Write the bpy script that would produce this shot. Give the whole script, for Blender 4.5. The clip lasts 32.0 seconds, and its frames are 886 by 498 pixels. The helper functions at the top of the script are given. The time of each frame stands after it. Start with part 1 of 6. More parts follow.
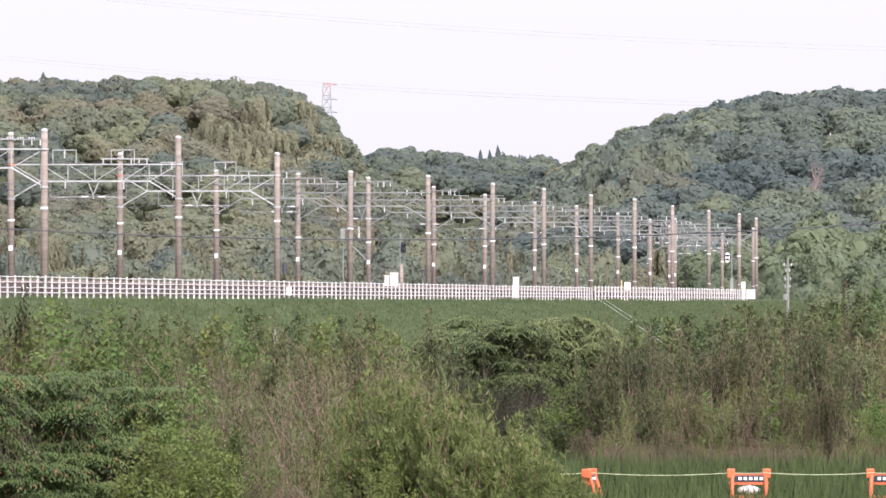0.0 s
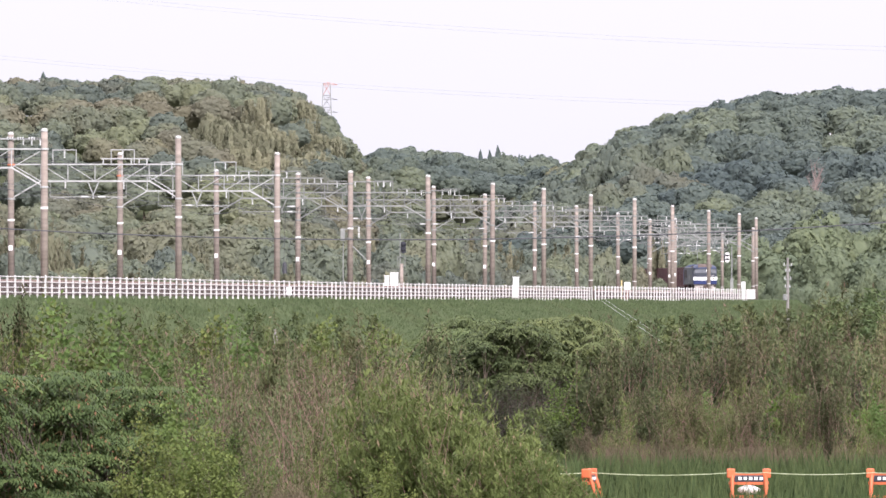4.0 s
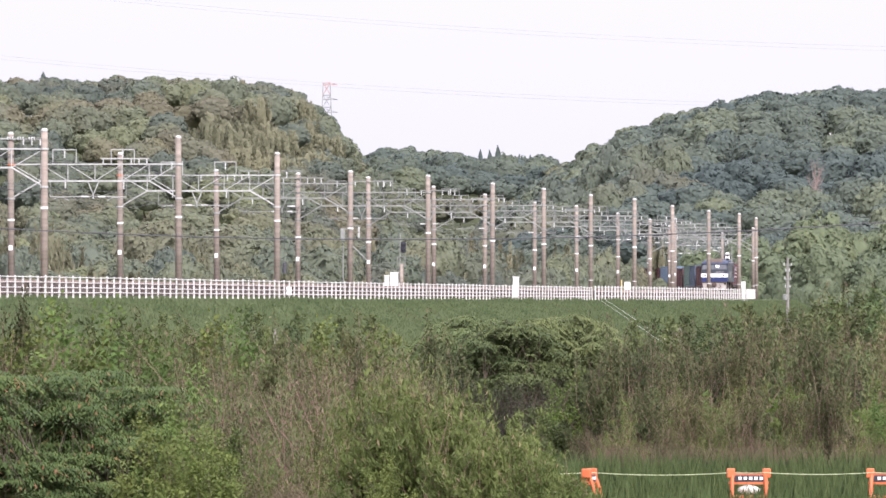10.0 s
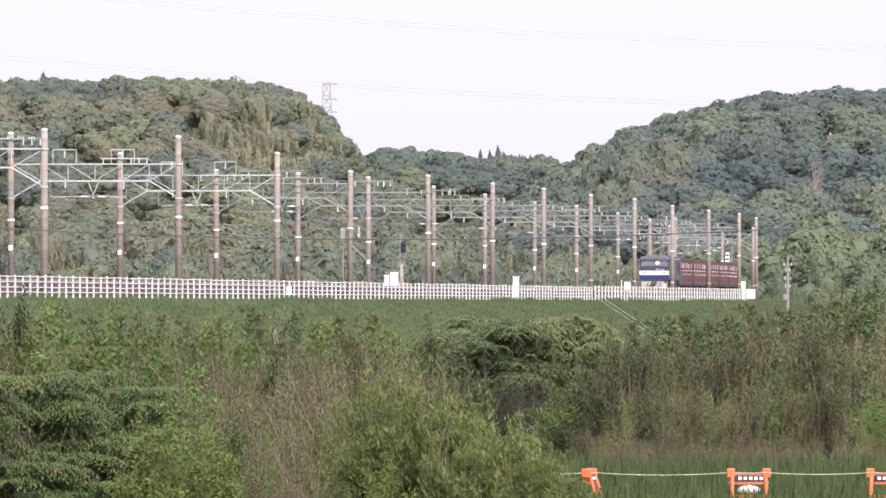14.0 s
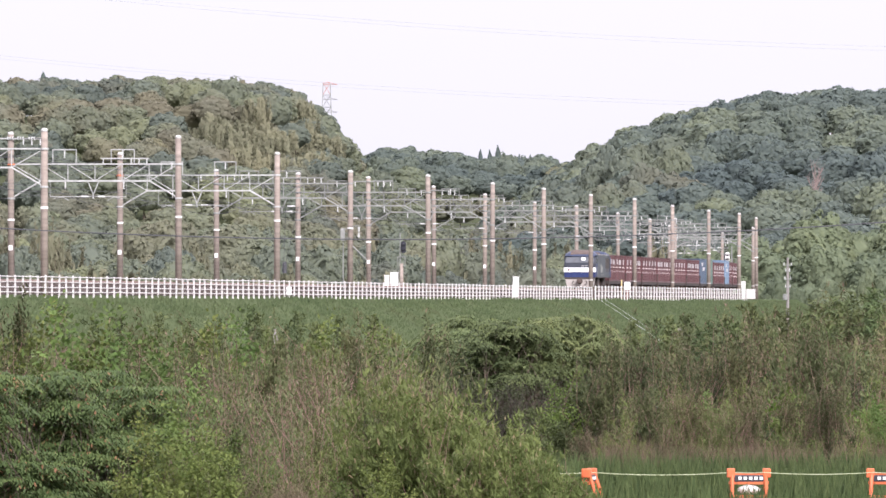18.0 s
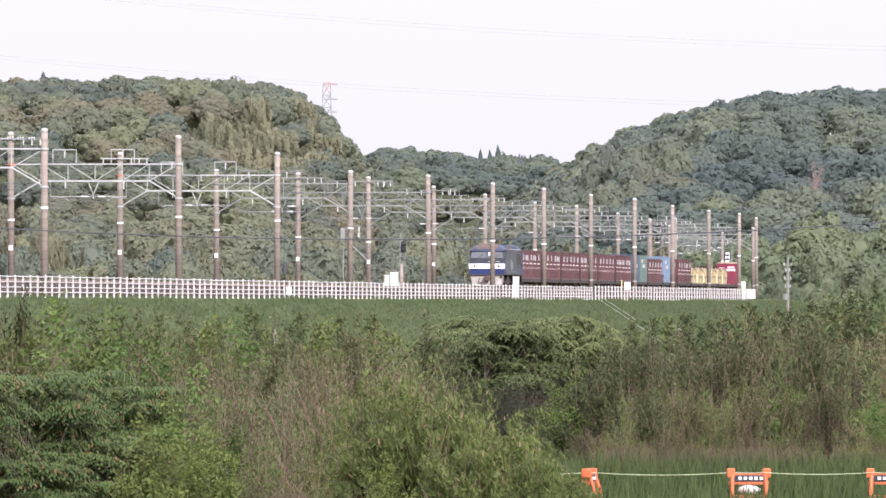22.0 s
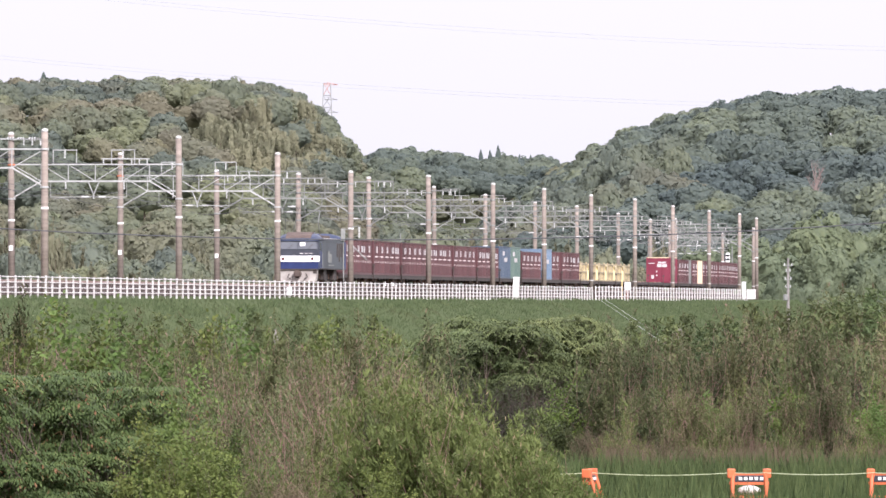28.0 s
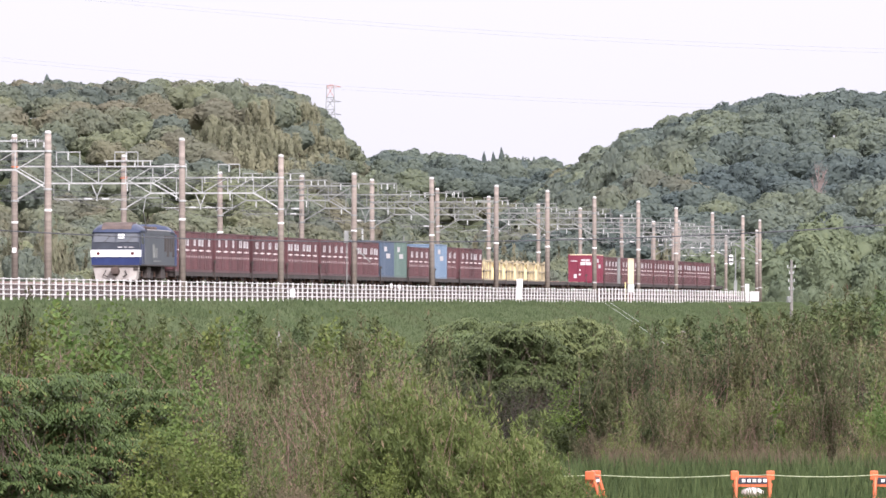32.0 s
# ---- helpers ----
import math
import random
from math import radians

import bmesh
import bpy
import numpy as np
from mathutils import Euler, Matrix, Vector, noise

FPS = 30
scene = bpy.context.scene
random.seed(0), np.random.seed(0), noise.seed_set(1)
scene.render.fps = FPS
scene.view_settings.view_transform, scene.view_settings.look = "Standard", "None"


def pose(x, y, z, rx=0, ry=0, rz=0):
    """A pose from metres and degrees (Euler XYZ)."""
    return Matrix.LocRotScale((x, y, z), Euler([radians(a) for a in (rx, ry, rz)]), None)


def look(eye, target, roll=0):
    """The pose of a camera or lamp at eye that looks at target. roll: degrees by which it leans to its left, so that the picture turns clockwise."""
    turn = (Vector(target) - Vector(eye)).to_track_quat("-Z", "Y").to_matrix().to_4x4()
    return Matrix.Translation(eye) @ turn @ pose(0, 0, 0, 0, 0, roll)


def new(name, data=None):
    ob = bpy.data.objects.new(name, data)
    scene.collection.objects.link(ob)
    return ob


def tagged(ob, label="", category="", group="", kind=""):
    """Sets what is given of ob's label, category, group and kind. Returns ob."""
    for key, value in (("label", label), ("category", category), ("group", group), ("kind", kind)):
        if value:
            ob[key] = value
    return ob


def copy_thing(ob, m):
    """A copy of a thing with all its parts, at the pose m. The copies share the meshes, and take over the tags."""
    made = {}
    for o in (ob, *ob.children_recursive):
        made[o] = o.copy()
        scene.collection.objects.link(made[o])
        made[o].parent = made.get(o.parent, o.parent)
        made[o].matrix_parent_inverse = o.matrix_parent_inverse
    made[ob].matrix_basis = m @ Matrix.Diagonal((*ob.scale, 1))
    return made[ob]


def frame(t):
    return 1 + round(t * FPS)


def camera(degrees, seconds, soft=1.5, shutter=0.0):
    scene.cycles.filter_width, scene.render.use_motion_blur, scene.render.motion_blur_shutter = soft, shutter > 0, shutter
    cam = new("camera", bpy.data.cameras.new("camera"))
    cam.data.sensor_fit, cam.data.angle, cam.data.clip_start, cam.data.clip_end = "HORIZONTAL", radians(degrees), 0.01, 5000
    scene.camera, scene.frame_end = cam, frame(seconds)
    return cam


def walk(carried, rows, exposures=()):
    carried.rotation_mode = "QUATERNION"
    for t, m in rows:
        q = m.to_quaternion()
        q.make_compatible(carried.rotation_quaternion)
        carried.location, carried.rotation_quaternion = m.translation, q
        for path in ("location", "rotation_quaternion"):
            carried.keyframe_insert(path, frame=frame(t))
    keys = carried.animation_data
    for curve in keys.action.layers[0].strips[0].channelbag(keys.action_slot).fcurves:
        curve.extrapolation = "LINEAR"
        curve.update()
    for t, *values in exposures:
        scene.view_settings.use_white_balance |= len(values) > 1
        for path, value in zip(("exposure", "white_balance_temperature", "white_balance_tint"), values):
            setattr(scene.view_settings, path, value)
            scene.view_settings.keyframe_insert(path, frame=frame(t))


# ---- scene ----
# Plan: the camera stands at the origin on a low bank, 3.35 m over the fields, and looks along +y with a long lens.
# The railway runs on an embankment from far behind the wood, round a curve, and then straight, past the camera's left.
EYE = Vector((0.0, 0.0, 3.35))
cam = camera(5.0, 32.0, soft=1.55)


def aim(yaw, pitch):
    """A pose at EYE, turned left by yaw and up by pitch, in milliradians."""
    return pose(EYE.x, EYE.y, EYE.z, 90 + math.degrees(pitch / 1000), 0, math.degrees(yaw / 1000))


walk(cam, [(0, aim(0, 5.374)), (20, aim(0, 5.34)), (27.5, aim(0.04, 5.374)), (30, aim(0.0, 5.34)), (31, aim(0.084, 5.30)),
           (31.5, aim(0.251, 5.33)), (32, aim(0.362, 5.58))],
     exposures=[(0, 1.12, 6220, 15), (32, 1.12, 6220, 15)])

# ---- world and sun: thin bright cloud over a low afternoon sun behind the camera ----
SUN_EL, SUN_AZ = 34.0, 157.0
world = bpy.data.worlds.new("world")
scene.world = world
world.use_nodes = True
wn = world.node_tree
wn.nodes.clear()
sky = wn.nodes.new("ShaderNodeTexSky")
sky.sky_type = "NISHITA"
sky.sun_disc = False
sky.sun_elevation, sky.sun_rotation = radians(SUN_EL), radians(SUN_AZ)
sky.dust_density, sky.air_density = 4.0, 1.0
cloud = wn.nodes.new("ShaderNodeMix")
cloud.data_type = "RGBA"
cloud.inputs[0].default_value = 0.93
# overcast: three times brighter overhead than at the horizon
dome_co = wn.nodes.new("ShaderNodeTexCoord")
dome_z = wn.nodes.new("ShaderNodeSeparateXYZ")
wn.links.new(dome_co.outputs["Generated"], dome_z.inputs[0])
dome_up = wn.nodes.new("ShaderNodeMapRange")
dome_up.inputs[3].default_value, dome_up.inputs[4].default_value = 4.35, 13.0
wn.links.new(dome_z.outputs[2], dome_up.inputs[0])
dome_tint = wn.nodes.new("ShaderNodeMix")
dome_tint.data_type, dome_tint.blend_type = "RGBA", "MULTIPLY"
dome_tint.inputs[0].default_value = 1.0
dome_tint.inputs[6].default_value = (1.0, 0.97, 1.03, 1)
wn.links.new(dome_up.outputs[0], dome_tint.inputs[7])
wn.links.new(dome_tint.outputs[2], cloud.inputs[7])
wn.links.new(sky.outputs[0], cloud.inputs[6])
bg = wn.nodes.new("ShaderNodeBackground")
bg.inputs[1].default_value = 0.105
wn.links.new(cloud.outputs[2], bg.inputs[0])
wo = wn.nodes.new("ShaderNodeOutputWorld")
wn.links.new(bg.outputs[0], wo.inputs[0])

sun_data = bpy.data.lights.new("sun", "SUN")
sun_data.energy, sun_data.angle, sun_data.color = 2.75, radians(12), (1.0, 0.96, 0.945)
sun = new("sun", sun_data)
sun.matrix_world = look((0, 0, 0), (-math.sin(radians(SUN_AZ)) * math.cos(radians(SUN_EL)),
                                    -math.cos(radians(SUN_AZ)) * math.cos(radians(SUN_EL)), -math.sin(radians(SUN_EL))))

# ---- materials ----


def material(name, rough=0.6, metal=0.0, spec=0.5):
    m = bpy.data.materials.new(name)
    m.use_nodes = True
    b = m.node_tree.nodes["Principled BSDF"]
    b.inputs["Roughness"].default_value, b.inputs["Metallic"].default_value = rough, metal
    b.inputs["Specular IOR Level"].default_value = spec
    return m, m.node_tree, b


def mottled(name, dark, light, scale=3.0, fine=40.0, rough=0.6, metal=0.0, bump=0.1, streak=1.0, vary=0.0, spec=0.3):
    """A surface between two colours: stains at one scale, grain at a finer one; streak draws the stains out upwards, vary shifts each object."""
    m, t, b = material(name, rough, metal, spec)
    co = t.nodes.new("ShaderNodeTexCoord")
    mp = t.nodes.new("ShaderNodeMapping")
    mp.inputs["Scale"].default_value = (1, 1, 1 / streak)
    t.links.new(co.outputs["Object"], mp.inputs[0])
    n1, n2 = t.nodes.new("ShaderNodeTexNoise"), t.nodes.new("ShaderNodeTexNoise")
    n1.inputs["Scale"].default_value, n1.inputs["Detail"].default_value = scale, 5
    n2.inputs["Scale"].default_value, n2.inputs["Detail"].default_value = fine, 3
    t.links.new(mp.outputs[0], n1.inputs["Vector"])
    t.links.new(co.outputs["Object"], n2.inputs["Vector"])
    mix = t.nodes.new("ShaderNodeMath")
    mix.operation = "MULTIPLY_ADD"
    mix.inputs[1].default_value = 0.35
    t.links.new(n2.outputs[0], mix.inputs[0])
    t.links.new(n1.outputs[0], mix.inputs[2])
    ramp = t.nodes.new("ShaderNodeValToRGB")
    ramp.color_ramp.elements[0].position, ramp.color_ramp.elements[1].position = 0.45, 0.92
    ramp.color_ramp.elements[0].color, ramp.color_ramp.elements[1].color = (*dark, 1), (*light, 1)
    t.links.new(mix.outputs[0], ramp.inputs[0])
    out = ramp.outputs[0]
    if vary:
        info = t.nodes.new("ShaderNodeObjectInfo")
        rng = t.nodes.new("ShaderNodeMapRange")
        rng.inputs[3].default_value, rng.inputs[4].default_value = 1 - vary, 1 + vary
        t.links.new(info.outputs["Random"], rng.inputs[0])
        hsv = t.nodes.new("ShaderNodeHueSaturation")
        t.links.new(rng.outputs[0], hsv.inputs["Value"])
        t.links.new(out, hsv.inputs["Color"])
        out = hsv.outputs[0]
    t.links.new(out, b.inputs["Base Color"])
    bm_ = t.nodes.new("ShaderNodeBump")
    bm_.inputs["Strength"].default_value, bm_.inputs["Distance"].default_value = bump, 0.02
    t.links.new(n2.outputs[0], bm_.inputs["Height"])
    t.links.new(bm_.outputs[0], b.inputs["Normal"])
    return m


def foliage(name, colours, patch=0.15, through_light=0.3, rough=0.6, brown=None, brown_at=0.9, scrub=None, scrub_scale=0.02, island=0.32, grain=0.0, own=0.0):
    """Leaves: each leaf takes its own colour from the ramp; 'tint' (a value of each tree or shrub) and wide patches shift the hue."""
    m, t, b = material(name, rough, 0.0, 0.06)
    geo = t.nodes.new("ShaderNodeNewGeometry")
    tint = t.nodes.new("ShaderNodeAttribute")
    tint.attribute_name = "tint"
    co = t.nodes.new("ShaderNodeTexCoord")
    nz = t.nodes.new("ShaderNodeTexNoise")
    nz.inputs["Scale"].default_value, nz.inputs["Detail"].default_value = patch, 4
    t.links.new(co.outputs["Object"], nz.inputs["Vector"])
    a1, a2 = t.nodes.new("ShaderNodeMath"), t.nodes.new("ShaderNodeMath")
    a1.operation = a2.operation = "MULTIPLY_ADD"
    a1.inputs[1].default_value = island
    t.links.new(geo.outputs["Random Per Island"], a1.inputs[0])
    a2.inputs[1].default_value = 0.55
    t.links.new(tint.outputs["Fac"], a2.inputs[0])
    sub = t.nodes.new("ShaderNodeMath")
    sub.operation = "MULTIPLY_ADD"
    sub.inputs[1].default_value, sub.inputs[2].default_value = 0.9, -0.38
    t.links.new(nz.outputs[0], sub.inputs[0])
    t.links.new(sub.outputs[0], a2.inputs[2])
    t.links.new(a2.outputs[0], a1.inputs[2])
    if grain:
        gn, ga, gb_ = t.nodes.new("ShaderNodeTexNoise"), t.nodes.new("ShaderNodeMath"), t.nodes.new("ShaderNodeBump")
        gn.inputs["Scale"].default_value, gn.inputs["Detail"].default_value, gn.inputs["Roughness"].default_value = grain, 4, 0.75
        t.links.new(co.outputs["Object"], gn.inputs["Vector"])
        ga.operation = "MULTIPLY_ADD"
        ga.inputs[1].default_value = 0.55
        t.links.new(gn.outputs[0], ga.inputs[0])
        shift = t.nodes.new("ShaderNodeMath")
        shift.operation = "SUBTRACT"
        shift.inputs[1].default_value = 0.275
        t.links.new(a2.outputs[0], shift.inputs[0])
        t.links.new(shift.outputs[0], ga.inputs[2])
        t.links.new(ga.outputs[0], a1.inputs[2])
        gb_.inputs["Strength"].default_value, gb_.inputs["Distance"].default_value = 0.5, 0.4 / grain
        t.links.new(gn.outputs[0], gb_.inputs["Height"])
        t.links.new(gb_.outputs[0], b.inputs["Normal"])
    ramp = t.nodes.new("ShaderNodeValToRGB")
    while len(ramp.color_ramp.elements) < len(colours):
        ramp.color_ramp.elements.new(0.5)
    for i, c in enumerate(colours):
        ramp.color_ramp.elements[i].position = i / (len(colours) - 1)
        ramp.color_ramp.elements[i].color = (*c, 1)
    t.links.new(a1.outputs[0], ramp.inputs[0])
    out = ramp.outputs[0]
    if brown:
        gt = t.nodes.new("ShaderNodeMath")
        gt.operation = "GREATER_THAN"
        gt.inputs[1].default_value = brown_at
        t.links.new(geo.outputs["Random Per Island"], gt.inputs[0])
        mx = t.nodes.new("ShaderNodeMix")
        mx.data_type = "RGBA"
        mx.inputs[7].default_value = (*brown, 1)
        t.links.new(gt.outputs[0], mx.inputs[0])
        t.links.new(out, mx.inputs[6])
        out = mx.outputs[2]
    if scrub:
        sn, sr, sm = t.nodes.new("ShaderNodeTexNoise"), t.nodes.new("ShaderNodeValToRGB"), t.nodes.new("ShaderNodeMix")
        sn.inputs["Scale"].default_value, sn.inputs["Detail"].default_value = scrub_scale, 3
        sr.color_ramp.elements[0].position, sr.color_ramp.elements[1].position = 0.50, 0.64
        sm.data_type = "RGBA"
        sm.inputs[7].default_value = (*scrub, 1)
        t.links.new(co.outputs["Object"], sn.inputs["Vector"])
        t.links.new(sn.outputs[0], sr.inputs[0])
        half = t.nodes.new("ShaderNodeMath")
        half.operation = "MULTIPLY"
        half.inputs[1].default_value = 0.75
        t.links.new(sr.outputs[0], half.inputs[0])
        t.links.new(half.outputs[0], sm.inputs[0])
        t.links.new(out, sm.inputs[6])
        out = sm.outputs[2]
    if own:      # each plant has its own hue and depth of colour
        info, hue, val, hsv = (t.nodes.new(k) for k in ("ShaderNodeObjectInfo", "ShaderNodeMapRange", "ShaderNodeMapRange", "ShaderNodeHueSaturation"))
        wrap = t.nodes.new("ShaderNodeMath")
        wrap.operation = "FRACT"
        seven = t.nodes.new("ShaderNodeMath")
        seven.operation = "MULTIPLY"
        seven.inputs[1].default_value = 7.31
        t.links.new(info.outputs["Random"], seven.inputs[0])
        t.links.new(seven.outputs[0], wrap.inputs[0])
        val.inputs[3].default_value, val.inputs[4].default_value = 1 - own, 1 + own
        hue.inputs[3].default_value, hue.inputs[4].default_value = 0.5 - 0.09 * own, 0.5 + 0.06 * own
        t.links.new(info.outputs["Random"], val.inputs[0])
        t.links.new(wrap.outputs[0], hue.inputs[0])
        t.links.new(val.outputs[0], hsv.inputs["Value"])
        t.links.new(hue.outputs[0], hsv.inputs["Hue"])
        t.links.new(out, hsv.inputs["Color"])
        out = hsv.outputs[0]
    t.links.new(out, b.inputs["Base Color"])
    tr = t.nodes.new("ShaderNodeBsdfTranslucent")
    t.links.new(out, tr.inputs[0])
    ms = t.nodes.new("ShaderNodeMixShader")
    ms.inputs[0].default_value = through_light
    t.links.new(b.outputs[0], ms.inputs[1])
    t.links.new(tr.outputs[0], ms.inputs[2])
    t.links.new(ms.outputs[0], t.nodes["Material Output"].inputs[0])
    return m


CONCRETE = mottled("pole_concrete", (0.185, 0.152, 0.130), (0.36, 0.300, 0.258), 0.4, 30, 0.88, streak=0.13, vary=0.12, bump=0.3)
WHITE = mottled("white_paint", (0.62, 0.60, 0.58), (0.82, 0.80, 0.78), 4, 60, 0.6)
FENCE = mottled("fence_concrete", (0.46, 0.435, 0.42), (0.66, 0.63, 0.615), 2, 40, 0.8, vary=0.06)
STEEL = mottled("galvanised_steel", (0.175, 0.178, 0.168), (0.30, 0.302, 0.285), 3, 30, 0.6, 0.2, vary=0.05)
WIRE = mottled("dark_wire", (0.05, 0.05, 0.055), (0.10, 0.10, 0.11), 5, 50, 0.6, 0.3)
PALEWIRE = mottled("pale_wire", (0.5, 0.5, 0.5), (0.65, 0.65, 0.63), 5, 50, 0.6, 0.3)
PORCELAIN = mottled("porcelain", (0.42, 0.42, 0.41), (0.58, 0.58, 0.56), 5, 50, 0.3)
RUSTRED = mottled("orange_primer", (0.45, 0.14, 0.07), (0.62, 0.24, 0.13), 5, 40, 0.7)
GRASS = foliage("grass", [(0.065, 0.095, 0.035), (0.100, 0.135, 0.048), (0.135, 0.170, 0.065)], 0.10, 0.35, scrub=(0.130, 0.130, 0.065), scrub_scale=0.25)
EARTH = mottled("field_earth", (0.040, 0.047, 0.026), (0.068, 0.074, 0.040), 0.4, 6, 0.95, bump=0.6, spec=0.02)
BANK = mottled("bank_grass", (0.054, 0.070, 0.032), (0.072, 0.090, 0.041), 0.35, 7, 0.95, bump=0.6, spec=0.02)
BALLAST = mottled("ballast", (0.034, 0.027, 0.024), (0.095, 0.074, 0.066), 1.0, 14, 0.95, bump=0.8, spec=0.02)
RAIL = mottled("rail_steel", (0.14, 0.08, 0.06), (0.26, 0.17, 0.13), 2, 30, 0.6, 0.5)
BANKGRASS = foliage("bank_grass_blades", [(0.050, 0.070, 0.031), (0.061, 0.082, 0.036), (0.074, 0.094, 0.042)], 0.10, 0.35, scrub=(0.078, 0.082, 0.042), scrub_scale=0.12)
FIELDGRASS = foliage("field_grass_blades", [(0.034, 0.054, 0.022), (0.066, 0.092, 0.036), (0.112, 0.138, 0.054)], 0.5, 0.35, island=0.5)
WEEDS = foliage("weed_blades", [(0.064, 0.090, 0.043), (0.086, 0.114, 0.054), (0.112, 0.140, 0.066)], 0.12, 0.35, island=0.5)
CAP = mottled("pale_cap", (0.42, 0.40, 0.38), (0.58, 0.56, 0.54), 4, 60, 0.7)
BARK = mottled("bark", (0.07, 0.05, 0.04), (0.17, 0.13, 0.10), 6, 40, 0.9)
DRYSTEM = mottled("dry_stem", (0.160, 0.096, 0.078), (0.285, 0.182, 0.148), 6, 40, 0.9)
# ---- mesh helpers ----


def link_bm(name, bm, mat, smooth=False):
    me = bpy.data.meshes.new(name)
    bm.to_mesh(me)
    bm.free()
    me.materials.append(mat)
    if smooth:
        for p in me.polygons:
            p.use_smooth = True
    return new(name, me)


def part(name, bm, mat, parent, label="", smooth=False):
    """One bmesh as one mesh object under a thing or a part."""
    ob = link_bm(name, bm, mat, smooth)
    ob.parent = parent
    if label:
        tagged(ob, label=label)
    return ob


def empty(name, label="", category="", group="", kind=""):
    return tagged(new(name), label, category, group, kind)


def box(bm, x0, x1, y0, y1, z0, z1):
    v = [bm.verts.new(p) for p in ((x0, y0, z0), (x1, y0, z0), (x1, y1, z0), (x0, y1, z0), (x0, y0, z1), (x1, y0, z1), (x1, y1, z1), (x0, y1, z1))]
    for f in ((3, 2, 1, 0), (4, 5, 6, 7), (0, 1, 5, 4), (1, 2, 6, 5), (2, 3, 7, 6), (3, 0, 4, 7)):
        bm.faces.new([v[i] for i in f])
    return bm


def boxes(*rows):
    bm = bmesh.new()
    for r in rows:
        box(bm, *r)
    return bm


def soft_box(x0, x1, y0, y1, z0, z1, r=0.03):
    bm = boxes((x0, x1, y0, y1, z0, z1))
    bmesh.ops.bevel(bm, geom=bm.edges[:], offset=r, segments=2, profile=0.5, affect="EDGES")
    return bm


def rod(bm, p0, p1, r0, r1=None, seg=6):
    """A capped rod between two points."""
    r1 = r0 if r1 is None else r1
    p0, p1 = Vector(p0), Vector(p1)
    q = (p1 - p0).to_track_quat("Z", "Y")
    rings = []
    for p, r in ((p0, r0), (p1, r1)):
        rings.append([bm.verts.new(p + q @ Vector((r * math.cos(a * math.tau / seg), r * math.sin(a * math.tau / seg), 0))) for a in range(seg)])
    for i in range(seg):
        j = (i + 1) % seg
        bm.faces.new((rings[0][i], rings[0][j], rings[1][j], rings[1][i]))
    bm.faces.new(rings[0][::-1])
    bm.faces.new(rings[1])
    return bm


def tube(bm, pts, r, seg=4):
    """One continuous tube along a line of points."""
    pts = [Vector(p) for p in pts]
    rings = []
    for i, p in enumerate(pts):
        d = pts[min(i + 1, len(pts) - 1)] - pts[max(i - 1, 0)]
        q = d.to_track_quat("Z", "Y")
        rings.append([bm.verts.new(p + q @ Vector((r * math.cos(a * math.tau / seg), r * math.sin(a * math.tau / seg), 0))) for a in range(seg)])
    for a, b in zip(rings, rings[1:]):
        for i in range(seg):
            j = (i + 1) % seg
            bm.faces.new((a[i], a[j], b[j], b[i]))
    return bm


def rods(rows, seg=6):
    bm = bmesh.new()
    for r in rows:
        rod(bm, *r, seg=seg)
    return bm


def lathe(bm, profile, seg=10, at=(0, 0, 0)):
    """Turn (radius, height) rows round the z axis."""
    rings = []
    for r, z in profile:
        rings.append([bm.verts.new((at[0] + r * math.cos(a * math.tau / seg), at[1] + r * math.sin(a * math.tau / seg), at[2] + z)) for a in range(seg)])
    for a, b in zip(rings, rings[1:]):
        for i in range(seg):
            j = (i + 1) % seg
            bm.faces.new((a[i], a[j], b[j], b[i]))
    bm.faces.new(rings[0][::-1])
    bm.faces.new(rings[-1])
    return bm


def mesh_from(name, verts, faces, mats, tint=None, slots=None, normals=None, face=(0, 0, 0)):
    """A mesh object out of numpy arrays; faces is an array of quads or triangles."""
    me = bpy.data.meshes.new(name)
    if normals is not None:      # each leaf shows its outer face
        g = np.cross(verts[faces[:, 1]] - verts[faces[:, 0]], verts[faces[:, 2]] - verts[faces[:, 0]])
        want = normals[faces].mean(1) + np.array(face)
        faces = np.where((np.sum(g * want, 1) < 0)[:, None], faces[:, ::-1], faces)
    n, k = faces.shape
    me.vertices.add(len(verts))
    me.vertices.foreach_set("co", np.ascontiguousarray(verts, dtype=np.float32).ravel())
    me.loops.add(n * k)
    me.loops.foreach_set("vertex_index", np.ascontiguousarray(faces, dtype=np.int32).ravel())
    me.polygons.add(n)
    me.polygons.foreach_set("loop_start", np.arange(0, n * k, k, dtype=np.int32))
    if slots is not None:
        me.polygons.foreach_set("material_index", np.ascontiguousarray(slots, dtype=np.int32))
    if tint is not None:
        at_ = me.attributes.new("tint", "FLOAT", "FACE")
        at_.data.foreach_set("value", np.ascontiguousarray(tint, dtype=np.float32))
    for m in mats:
        me.materials.append(m)
    me.update(calc_edges=True)
    me.validate()
    if normals is not None:
        me.normals_split_custom_set_from_vertices(np.ascontiguousarray(normals, dtype=np.float32))
    return new(name, me)


# ---- the railway's line ----
SPEED = 23.55
BEND, RADIUS, LEAVE = 500.0, 1185.0, 850.0
HEAD0 = math.atan(0.0949)
RAIL_TOP = 4.65


